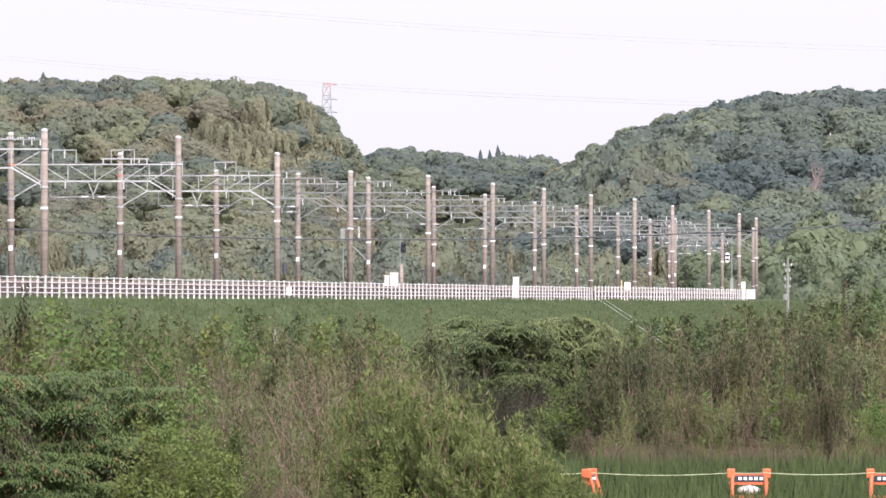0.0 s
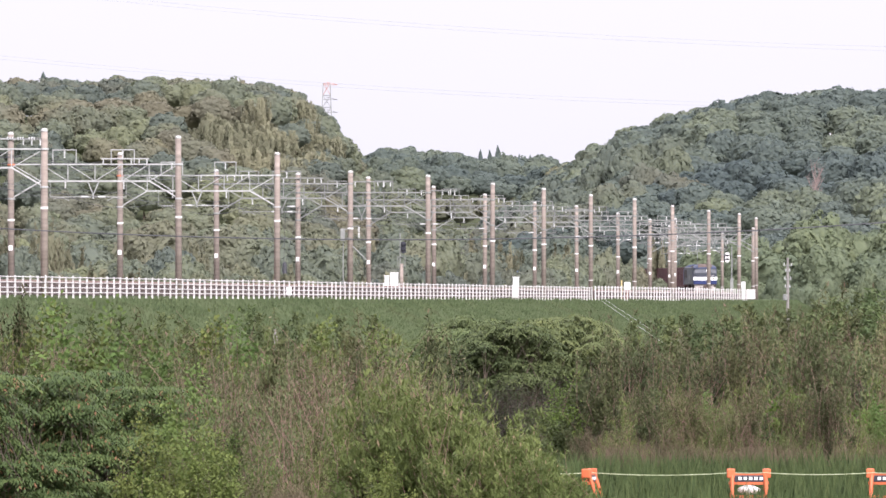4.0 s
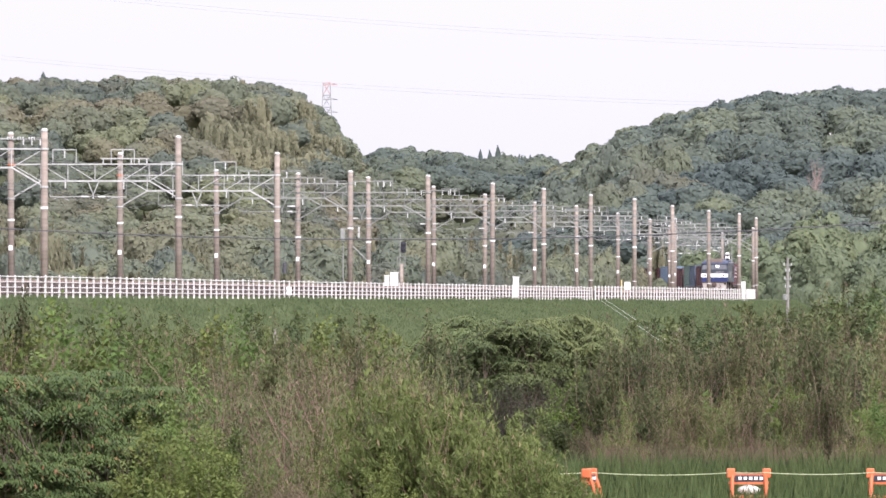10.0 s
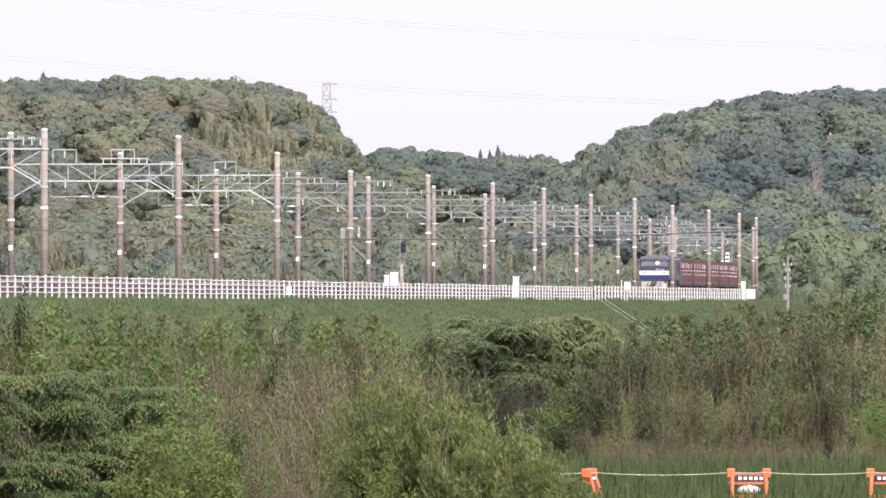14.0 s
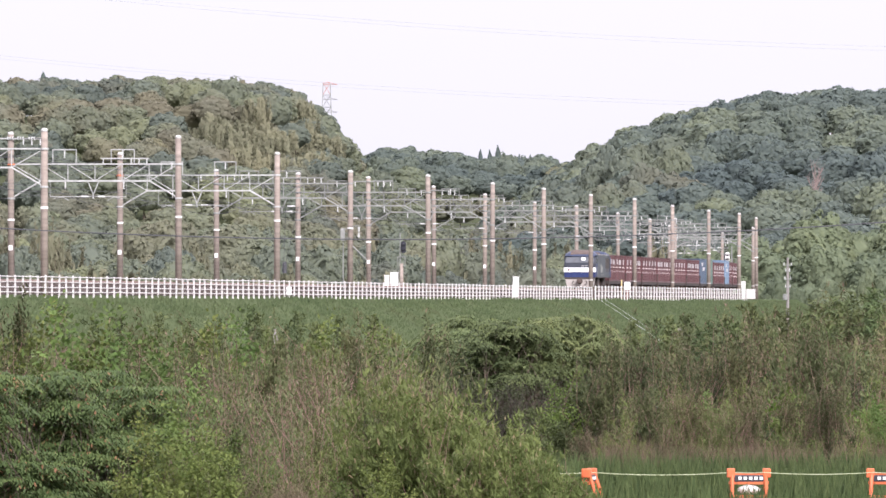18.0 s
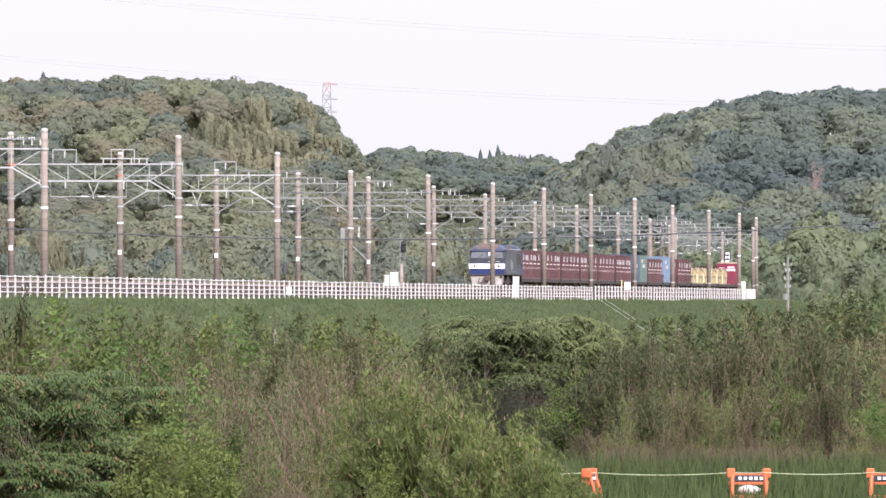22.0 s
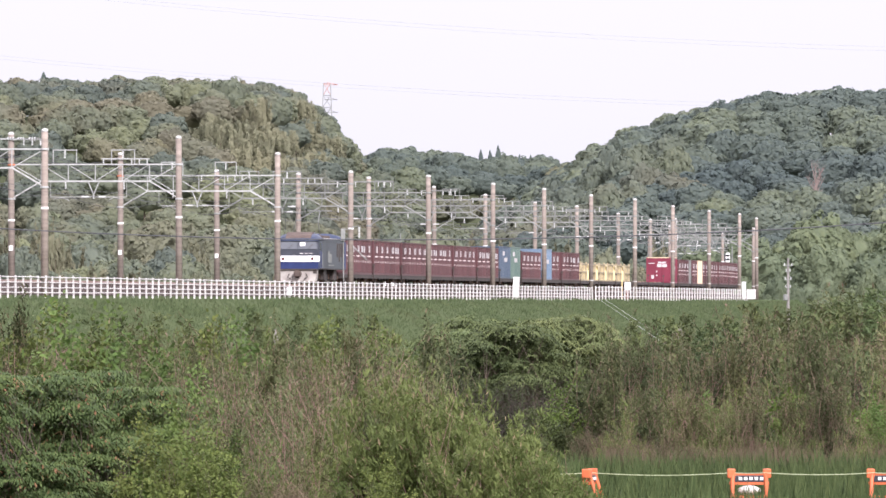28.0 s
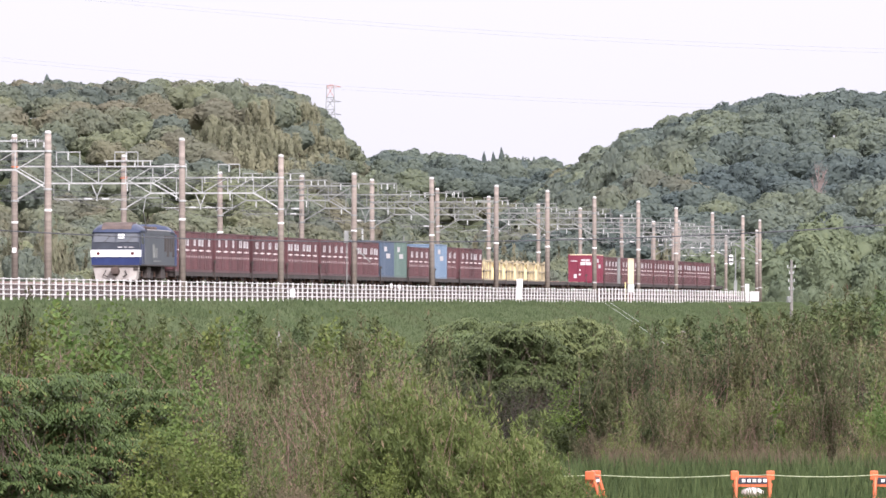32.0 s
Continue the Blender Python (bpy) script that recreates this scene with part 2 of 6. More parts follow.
def line(s, off=0.0):
    """The place (x, y) and the heading (radians, from +y towards +x) on the near track, s metres back along it; off: metres towards the camera's side."""
    x0, y0 = -19.3, 591.0
    a = min(s, BEND)
    x, y, h = x0 + a * math.sin(HEAD0), y0 + a * math.cos(HEAD0), HEAD0
    if s > BEND:
        b = min(s, LEAVE) - BEND
        h1 = HEAD0 - b / RADIUS
        x += RADIUS * (math.cos(h1) - math.cos(HEAD0))
        y += RADIUS * (math.sin(HEAD0) - math.sin(h1))
        h = h1
        if s > LEAVE:
            x += (s - LEAVE) * math.sin(h)
            y += (s - LEAVE) * math.cos(h)
    return x + off * math.cos(h), y - off * math.sin(h), h


def bearing(b, d):
    """x for a bearing of b milliradians at the depth d."""
    return b * d / 1000


# ---- ground: one sheet with the hills in it ----
def mound(x, y, cx, cy, wx, wy, h, px=2.0, py=2.0):
    return h * np.exp(-np.abs((x - cx) / wx) ** px - np.abs((y - cy) / wy) ** py)


def height(x, y):
    z = mound(x, y, -152, 2700, 133, 430, 49.5, 16, 3)
    z = np.maximum(z, mound(x, y, -40, 3050, 170, 420, 33, 4, 3) + mound(x, y, -120, 3050, 70, 420, 5))
    z = np.maximum(z, mound(x, y, 118, 2150, 104, 420, 38, 5, 3))
    z = z + mound(x, y, 900, 3600, 500, 700, 90) + mound(x, y, -900, 3400, 520, 700, 80)
    return z * np.clip((y - 1350) / 350, 0, 1)


def sheet(name, xs, ys, zf, mat):
    gx, gy = np.meshgrid(xs, ys)
    gz = zf(gx, gy)
    v = np.stack([gx, gy, gz], -1).reshape(-1, 3)
    i = np.arange(len(ys) * len(xs)).reshape(len(ys), len(xs))
    f = np.stack([i[:-1, :-1], i[:-1, 1:], i[1:, 1:], i[1:, :-1]], -1).reshape(-1, 4)
    return mesh_from(name, v, f, [mat])


gxs = np.concatenate([np.linspace(-2600, -320, 20), np.linspace(-300, 300, 76), np.linspace(320, 2600, 20)])
gys = np.concatenate([np.linspace(-600, 1300, 39), np.linspace(1340, 3600, 76), np.linspace(3650, 4900, 14)])
ground = tagged(sheet("ground", gxs, gys, height, EARTH), "flat overgrown fields rising into wooded hills", "ground", kind="structure")


# ---- embankment, ballast and rails, swept along the line ----
def sweep(name, profile, s_list, mat, label, cat, zs=0.0):
    rows = []
    for s in s_list:
        for off, z in profile:
            x, y, _ = line(s, off)
            rows.append((x, y, z + zs))
    k, n = len(profile), len(s_list)
    i = np.arange(n * k).reshape(n, k)
    f = np.stack([i[:-1, :-1], i[:-1, 1:], i[1:, 1:], i[1:, :-1]], -1).reshape(-1, 4)
    ob = mesh_from(name, np.array(rows), f, [mat])
    return tagged(ob, label, cat, kind="structure")


S_ALL = np.concatenate([np.arange(-260, 1500, 10.0)])
sweep("embankment", [(-17.5, -0.3), (-9.6, 3.7), (-7.8, 3.85), (6.6, 3.75), (8.0, 3.5), (15.8, -0.3)], S_ALL, BANK,
      "grassy railway embankment with sloping sides", "embankment")
sweep("ballast_bed", [(-7.6, 3.8), (-6.2, 4.42), (2.2, 4.42), (3.4, 3.8)], S_ALL, BALLAST, "grey-brown ballast bed of a double track", "ballast")
S_NEAR = np.arange(-260, 900, 10.0)
for c in (0.0, -3.8):
    for g in (-0.535, 0.535):
        sweep("rail", [(c + g - 0.07, 4.45), (c + g - 0.03, 4.50), (c + g - 0.035, 4.64), (c + g + 0.035, 4.64), (c + g + 0.03, 4.5), (c + g + 0.07, 4.45)],
              S_NEAR, RAIL, "rusty steel running rail on sleepers", "rail")
sl_v, sl_f = [], []
for s in np.arange(-120, 560, 0.75):
    for c in (0.0, -3.8):
        x, y, h = line(s, c)
        b = len(sl_v)
        for dx, dy, dz in ((-1, -.12, 4.36), (1, -.12, 4.36), (1, .12, 4.36), (-1, .12, 4.36), (-1, -.09, 4.47), (1, -.09, 4.47), (1, .09, 4.47), (-1, .09, 4.47)):
            sl_v.append((x + dx * math.cos(h) + dy * math.sin(h), y - dx * math.sin(h) + dy * math.cos(h), dz))
        sl_f += [(b + i, b + j, b + k, b + m) for i, j, k, m in ((4, 5, 6, 7), (0, 1, 5, 4), (1, 2, 6, 5), (2, 3, 7, 6), (3, 0, 4, 7))]
tagged(mesh_from("sleepers", np.array(sl_v), np.array(sl_f), [BALLAST]), "grey concrete sleepers set in the ballast", "sleepers", kind="stuff")

# ---- post and rail fence along the embankment's edge ----
FENCE_OFF, FENCE_Z = 7.3, 3.66


def fence_run(s0, s1, pitch, top, rail_zs, label, post_w=0.088):
    f = empty("fence", label, "fence")
    n = int((s1 - s0) / pitch)
    post_bm = boxes((-post_w / 2, post_w / 2, -post_w / 2, post_w / 2, -0.3, top))
    box(post_bm, -post_w / 2 + 0.015, post_w / 2 - 0.015, -post_w / 2 + 0.015, post_w / 2 - 0.015, top, top + 0.02)
    me = bpy.data.meshes.new("post")
    post_bm.to_mesh(me)
    post_bm.free()
    me.materials.append(FENCE)
    rnd = random.Random(4)
    for i in range(n + 1):
        x, y, h = line(s0 + i * pitch + rnd.uniform(-0.12, 0.12), FENCE_OFF)
        p = new("post", me)
        p.parent = f
        p.matrix_basis = pose(x, y, FENCE_Z + rnd.uniform(-0.03, 0.03), rnd.uniform(-1.2, 1.2), rnd.uniform(-1.2, 1.2), -math.degrees(h))
    for rz in rail_zs:
        bm = bmesh.new()
        tube(bm, [(*line(s0 + i * pitch, FENCE_OFF + 0.02)[:2], FENCE_Z + rz + rnd.uniform(-0.015, 0.015)) for i in range(n + 1)], 0.026)
        part("fence_rail", bm, FENCE, f)
    return f


fence_run(-135, 262, 2.72, 1.05, (0.24, 0.48, 0.74, 1.0), "white-grey concrete post and rail fence on the embankment's edge")
fence_run(263, 462, 3.5, 1.16, (0.3, 0.68, 1.05), "white concrete picket-like fence with close posts, a little taller", 0.105)
# ---- overhead line: portals over both tracks ----
NEAR_OFF, FAR_OFF = 3.45, -6.0
POLE_TOP = 9.55 + 3.35
CHORD_HI, CHORD_LO = 8.16 + 3.35, 7.17 + 3.35


BRIGHTSTEEL = mottled("pale_painted_steel", (0.31, 0.31, 0.30), (0.46, 0.46, 0.44), 3, 30, 0.6, 0.1)


def insulator(bm, x, y, z, n=4, r=0.075):
    prof = []
    for i in range(n):
        prof += [(r * 0.45, -i * 0.09), (r, -i * 0.09 - 0.04), (r * 0.45, -i * 0.09 - 0.07)]
    lathe(bm, prof[::-1], 8, (x, y, z))


def pole_part(parent, x, top, lean, label, band_zs):
    base = 3.6
    bm = lathe(bmesh.new(), [(0.205, 0), (0.175, top - base - 0.02), (0.16, top - base)], 12, (0, 0, 0))
    p = part("pole", bm, CONCRETE, parent, label, True)
    p.location = (x, 0, base)
    p.rotation_euler = (radians(lean[0]), radians(lean[1]), 0)
    part("cap", lathe(bmesh.new(), [(0.178, 0), (0.178, 0.10), (0.13, 0.17), (0.03, 0.19)], 12, (0, 0, top - base - 0.1)), CAP, p, "pale cap on the pole", True)
    for z in band_zs:
        part("band", lathe(bmesh.new(), [(0.207, 0), (0.207, 0.12 if z > 6 else 0.09)], 12, (0, 0, z - base)), WHITE if z > 6 else CAP, p, "pale band round the pole")
    return p


def portal(kind, seed, wide, near_top, far_top, foot_mark):
    """A double-track portal, in the space of the line's point under it: x towards the near side, y back along the line."""
    rnd = random.Random(seed)
    o = empty("catenary_portal", "steel lattice portal on two brown concrete poles over the tracks", "catenary portal", "portals along the railway")
    n, f = NEAR_OFF, NEAR_OFF - wide
    near = pole_part(o, n, POLE_TOP + near_top, (rnd.uniform(-.25, .25), rnd.uniform(-.25, .25)), "", (rnd.uniform(4.8, 5.2) + 3.35, 2.0 + 3.35) if foot_mark else (rnd.uniform(4.8, 5.3) + 3.35,))
    far = pole_part(o, f, POLE_TOP + far_top, (rnd.uniform(-.25, .25), rnd.uniform(-.25, .25)), "", (rnd.uniform(4.65, 5.1) + 3.35,))
    plate = boxes((-0.12, 0.12, -0.235, -0.205, 3.1 + 3.35 - 3.6, 3.4 + 3.35 - 3.6))
    part("number_plate", plate, WHITE, far, "small white plate on the pole")
    steel = BRIGHTSTEEL if kind == 0 else STEEL
    # chords
    part("top_chord", boxes((f, n, -0.045, 0.045, CHORD_HI - 0.04, CHORD_HI + 0.04)), steel, o)
    part("bottom_chord", boxes((f + 1.75, n - 1.75, -0.05, 0.05, CHORD_LO - 0.048, CHORD_LO + 0.048)), steel, o)
    # knee braces down to the poles, end diagonals up to the top chord
    for x, sgn in ((n, -1), (f, 1)):
        part("knee_brace", rods([((x + sgn * 1.75, 0, CHORD_LO), (x, 0, CHORD_LO - 1.02), 0.05)]), steel, o)
        part("end_diagonal", rods([((x + sgn * 1.75, 0, CHORD_LO), (x, 0, CHORD_HI), 0.03)]), steel, o)
    xs = np.linspace(f + 1.75, n - 1.75, 5)
    for i in range(4):
        a, b = (CHORD_HI, CHORD_LO) if i < 2 else (CHORD_LO, CHORD_HI)
        part("web_diagonal", rods([((xs[i], 0, a), (xs[i + 1], 0, b), 0.026)], 4), steel, o)
    for x in xs:
        part("web_post", rods([((x, 0, CHORD_LO), (x, 0, CHORD_HI), 0.03)], 4), steel, o)
    for x in (n, f):
        for z in (CHORD_HI, CHORD_LO - 1.02):
            part("clamp", lathe(bmesh.new(), [(0.225, 0), (0.225, 0.11)], 10, (x, 0, z - 0.055)), RUSTRED if (kind == 0 and x == f and z == CHORD_HI) else steel, o)
    # one hanger between the tracks, with an arm to each contact wire
    c, low = (n + f) / 2 - 0.1, CHORD_LO - 0.92
    part("hanger", rods([((c - 0.34, 0, CHORD_LO), (c, 0, low + 0.12), 0.036), ((c + 0.34, 0, CHORD_LO), (c, 0, low + 0.12), 0.036), ((c, 0, low + 0.14), (c, 0, low - 0.12), 0.05)], 5), steel, o)
    for sgn, track in ((-1, -3.8), (1, 0.0)):
        end = track + sgn * 0.35
        arm = part("registration_arm", rods([((c + sgn * 0.1, 0, low), (end, 0, low), 0.02), ((end - sgn * 0.75, 0, low - 0.02), (end - sgn * 1.1, 0, low - 0.22), 0.018),
                                             ((end - sgn * 0.75, 0, low - 0.02), (end - sgn * 0.2, 0, low - 0.12), 0.018), ((end, 0, low), (end, 0, CHORD_LO), 0.014)], 5), steel, o)
        part("rod_insulator", rods([((c + sgn * 0.3, 0, low), (c + sgn * 0.72, 0, low), 0.05)], 8), PORCELAIN, arm, "white porcelain rod insulator")
    # frames for the feeder wires above the beam
    for c, w in ((-3.3, 1.38), (0.14, 1.36)) if kind != 2 else ((-3.5, 1.3), (-0.9, 1.9)):
        hi = CHORD_HI + 0.84
        part("feeder_frame", rods([((c - w / 2, 0, CHORD_HI), (c - w / 2, 0, hi), 0.028), ((c + w / 2, 0, CHORD_HI), (c + w / 2, 0, hi), 0.028),
                                   ((c - w / 2 - 0.03, 0, hi), (c + w / 2 + 0.03, 0, hi), 0.03)], 4), steel, o)
        bm = bmesh.new()
        insulator(bm, c, 0, hi - 0.04, 5, 0.06)
        part("insulator", bm, PORCELAIN, o)
    # side arm with standing insulators on the far pole
    part("crossarm", boxes((f - 1.2, f + 1.9, -0.27, -0.18, POLE_TOP + far_top - 0.36, POLE_TOP + far_top - 0.28)), steel, o)
    for x in (f - 1.05, f + 0.75, f + 1.25, f + 1.75):
        bm = bmesh.new()
        insulator(bm, x, -0.225, POLE_TOP + far_top - 0.36, 4, 0.06)
        part("insulator", bm, PORCELAIN, o)
    for c in (-3.25, 0.2):
        bm = bmesh.new()
        insulator(bm, c, 0.0, CHORD_LO - 0.05, 5, 0.06)
        part("insulator", bm, PORCELAIN, o)
    return o


PORTALS = [-55, 4, 56, 101, 156.5, 209, 257, 306, 357, 406, 458, 506, 556, 612, 678]
# kind, extra width, and how far the near and the far pole rise over the usual height
PORTAL_ROWS = [(0, 0, -0.39, 0), (0, 0, 0.2, 0.43), (0, 0.18, 0, 0), (2, -0.05, -0.58, -0.5), (1, 0.05, -0.17, 0), (1, 0.18, -0.13, 0.36), (2, 0, 0, 0.19), (2, 0.2, 0, 0.05),
               (1, -0.25, 0.16, -0.1), (2, 0.2, 0, 0), (2, 0.17, 0, -0.25), (1, 0, 0.1, -0.5), (2, 0, 0.06, 0), (1, 0.3, -0.65, -0.4), (2, 0, -0.77, -0.9)]
for i, (s, (kind, extra, near_top, far_top)) in enumerate(zip(PORTALS, PORTAL_ROWS)):
    x, y, h = line(s)
    portal(kind, 3 + i, (9.9, 9.6, 9.2)[kind] + extra, near_top, far_top, i > 6).matrix_basis = pose(x, y, 0, 0, 0, -math.degrees(h))


def wire(name, off, z, sag, r, mat, label, zig=0.0):
    bm = bmesh.new()
    pts = []
    for k, (a, b) in enumerate(zip(PORTALS, PORTALS[1:])):
        for i in range(8):
            u = i / 8
            x, y, _ = line(a + (b - a) * u, off + zig * ((1 - 2 * u) if k % 2 else (2 * u - 1)))
            pts.append((x, y, z - 4 * sag * u * (1 - u)))
    tube(bm, pts, r, 3)
    ob = link_bm(name, bm, mat)
    return tagged(ob, label, "overhead wire", "railway wires")


for c in (0.0, -3.8):
    wire("contact_wire", c, RAIL_TOP + 5.15, 0.0, 0.014, WIRE, "thin contact wire over the track", 0.2)
    wire("messenger_wire", c, CHORD_LO - 0.55, 0.75, 0.014, WIRE, "sagging messenger wire over the track")
for off, z in ((-3.6, CHORD_HI + 0.3), (-0.2, CHORD_HI + 0.3), (FAR_OFF - 1.05, POLE_TOP - 0.75), (FAR_OFF + 0.75, POLE_TOP - 0.75), (FAR_OFF + 1.75, POLE_TOP - 0.75)):
    wire("feeder_wire", off, z, 0.6, 0.016, WIRE, "feeder wire hung from the portals")


# ---- gear hung on the poles ----
def on_portal(o, s, off, z=0.0):
    x, y, h = line(s, off)
    o.matrix_basis = pose(x, y, z, 0, 0, -math.degrees(h))
    return o


string = empty("insulator_string", "string of white porcelain disc insulators", "insulator")
bm = rods([((0, 0, 0), (-2.0, 0, 0.05), 0.02)], 5)
part("wire", bm, WIRE, string)
for x in (-0.35, -0.95, -1.5):
    bm = bmesh.new()
    for k in range(3):
        rod(bm, (x - 0.13 * k, 0, 0.01), (x - 0.13 * k - 0.08, 0, 0.01), 0.11, 0.05, seg=10)
    part("disc_stack", bm, PORCELAIN, string)
on_portal(string, PORTALS[0] + 0.3, NEAR_OFF - 0.2, POLE_TOP - 0.85)

switch = empty("switch_box", "grey steel switch box with a bracket on a pole", "switch box")
part("box", soft_box(-0.62, -0.34, -0.2, 0.2, 0.0, 0.84, 0.03), STEEL, switch)
part("bracket", rods([((-0.4, 0, 0.2), (0.1, 0, 0.2), 0.03), ((-0.4, 0, 0.8), (0.1, 0, 0.8), 0.03)], 5), STEEL, switch)
part("conduit", rods([((-0.45, 0, 0), (-0.45, 0, -3.4), 0.035)], 6), STEEL, switch)
for z in (0.55, 0.95):
    bm = bmesh.new()
    insulator(bm, 0.62, 0, z, 4, 0.09)
    part("insulator", bm, PORCELAIN, switch)
part("arm", rods([((0.1, 0, 1.0), (0.66, 0, 1.0), 0.025)], 5), STEEL, switch)
on_portal(switch, PORTALS[3] - 0.25, NEAR_OFF, 4.25 + 3.35)

weight = empty("tension_weight", "dark tension weight hung on wires beside a pole", "tension weight")
part("weight_stack", lathe(bmesh.new(), [(0.16, 0), (0.16, 0.8), (0.05, 0.85)], 10), WIRE, weight)
for x in (-0.07, 0.09):
    part("wire", rods([((x, 0, 0.85), (x * 6 + 0.5, 0, 4.9), 0.015)], 4), WIRE, weight)
part("pulley", lathe(bmesh.new(), [(0.3, 0), (0.3, 0.1)], 14, (0.5, 0, 4.9)), PALEWIRE, weight)
on_portal(weight, PORTALS[4] - 0.3, NEAR_OFF - 10.6, 2.2 + 3.35)

stay = bmesh.new()
rod(stay, (0, 0, 0), (0.95, 0, -0.95), 0.04)
stay = tagged(link_bm("stay_rod", stay, STEEL), "short diagonal steel stay on a pole", "stay")
on_portal(stay, PORTALS[3] - 0.3, NEAR_OFF + 0.2, 3.9 + 3.35)

plate = empty("pole_plate", "small white plate box on the fence by a pole", "sign")
part("box", soft_box(-0.16, 0.16, -0.1, 0.1, 0, 0.5, 0.02), WHITE, plate)
part("strap", boxes((-0.05, 0.05, -0.11, -0.1, -0.3, 0.0)), STEEL, plate)
on_portal(plate, 3.4 + 24.0, 7.36, 3.85)
# ---- the goods train ----
BLUE = mottled("loco_blue", (0.022, 0.030, 0.060), (0.040, 0.052, 0.095), 1.5, 20, 0.45)
DEEPBLUE = mottled("loco_deep_blue", (0.016, 0.025, 0.085), (0.030, 0.044, 0.13), 1.5, 20, 0.4)
DARKGREY = mottled("cab_dark_grey", (0.030, 0.034, 0.045), (0.055, 0.06, 0.075), 1.0, 20, 0.5)
GREYBLUE = mottled("loco_grey_blue", (0.046, 0.053, 0.063), (0.078, 0.086, 0.098), 1.0, 20, 0.5, streak=3)
SKIRT = mottled("loco_pale_grey", (0.27, 0.24, 0.22), (0.46, 0.42, 0.385), 2.0, 20, 0.6)
BAND = mottled("loco_white", (0.76, 0.75, 0.74), (0.88, 0.87, 0.86), 2.0, 20, 0.4)
DARK = mottled("underframe_dark", (0.035, 0.028, 0.026), (0.085, 0.070, 0.062), 3, 30, 0.8)
ROOFBROWN = mottled("roof_dust", (0.065, 0.048, 0.042), (0.125, 0.090, 0.076), 2, 20, 0.8)
GLASS, gt, gb = material("cab_glass", 0.06, 0.0, 0.8)
gb.inputs["Base Color"].default_value = (0.075, 0.08, 0.09, 1)
LAMP, lt, lb = material("lamp_lens", 0.15)
lb.inputs["Base Color"].default_value = (0.10, 0.03, 0.03, 1)
RED12 = mottled("container_red", (0.066, 0.029, 0.031), (0.116, 0.050, 0.053), 1.2, 25, 0.55, streak=5, vary=0.16)
MAROON = mottled("container_maroon", (0.14, 0.020, 0.038), (0.21, 0.035, 0.058), 1.2, 25, 0.5, streak=4)
GREEN31 = mottled("container_green", (0.085, 0.13, 0.112), (0.135, 0.185, 0.16), 1.2, 25, 0.5, streak=4)
NAVY31 = mottled("container_slate_blue", (0.055, 0.078, 0.115), (0.095, 0.12, 0.165), 1.2, 25, 0.5, streak=4)
SKY31 = mottled("container_light_blue", (0.12, 0.175, 0.25), (0.19, 0.25, 0.33), 1.2, 25, 0.45, streak=4)
CREAM = mottled("container_cream", (0.60, 0.45, 0.30), (0.74, 0.60, 0.44), 1.2, 25, 0.6, streak=4)
YELLOW = mottled("tank_yellow", (0.66, 0.50, 0.22), (0.82, 0.68, 0.38), 1.2, 25, 0.5, streak=4)
PALEFRAME = mottled("tank_frame", (0.26, 0.21, 0.13), (0.42, 0.35, 0.23), 2, 25, 0.6)
LETTER = mottled("white_lettering", (0.40, 0.37, 0.37), (0.60, 0.57, 0.57), 6, 60, 0.6)
BUFF = mottled("pale_line", (0.62, 0.52, 0.50), (0.78, 0.70, 0.68), 6, 60, 0.6)


def hull(rows):
    """Skin through closed cross-sections of equal length."""
    bm = bmesh.new()
    rings = [[bm.verts.new(p) for p in r] for r in rows]
    k = len(rings[0])
    for a, b in zip(rings, rings[1:]):
        for i in range(k):
            j = (i + 1) % k
            bm.faces.new((a[i], a[j], b[j], b[i]))
    bm.faces.new(rings[0][::-1])
    bm.faces.new(rings[-1])
    bmesh.ops.recalc_face_normals(bm, faces=bm.faces[:])
    return bm


def bogie(parent, y, wheelbase=1.9, gauge=0.535, r=0.43):
    b = part("bogie_frame", boxes((-1.02, -0.86, y - wheelbase / 2 - 0.5, y + wheelbase / 2 + 0.5, 0.38, 0.66), (0.86, 1.02, y - wheelbase / 2 - 0.5, y + wheelbase / 2 + 0.5, 0.38, 0.66),
                                  (-0.9, 0.9, y - 0.3, y + 0.3, 0.4, 0.75), (-1.06, -0.84, y - 0.35, y + 0.35, 0.25, 0.72), (0.84, 1.06, y - 0.35, y + 0.35, 0.25, 0.72)), DARK, parent)
    for yy in (y - wheelbase / 2, y + wheelbase / 2):
        bm = bmesh.new()
        for x in (-0.6, 0.6):
            rod(bm, (x - 0.065, yy, r), (x + 0.065, yy, r), r, seg=16)
        rod(bm, (-1.0, yy, r), (1.0, yy, r), 0.09, seg=8)
        for x in (-0.98, 0.98):
            box(bm, x - 0.1, x + 0.1, yy - 0.16, yy + 0.16, r - 0.14, r + 0.16)
        part("wheelset", bm, RAIL, b, "steel wheelset with axle boxes")
    return b


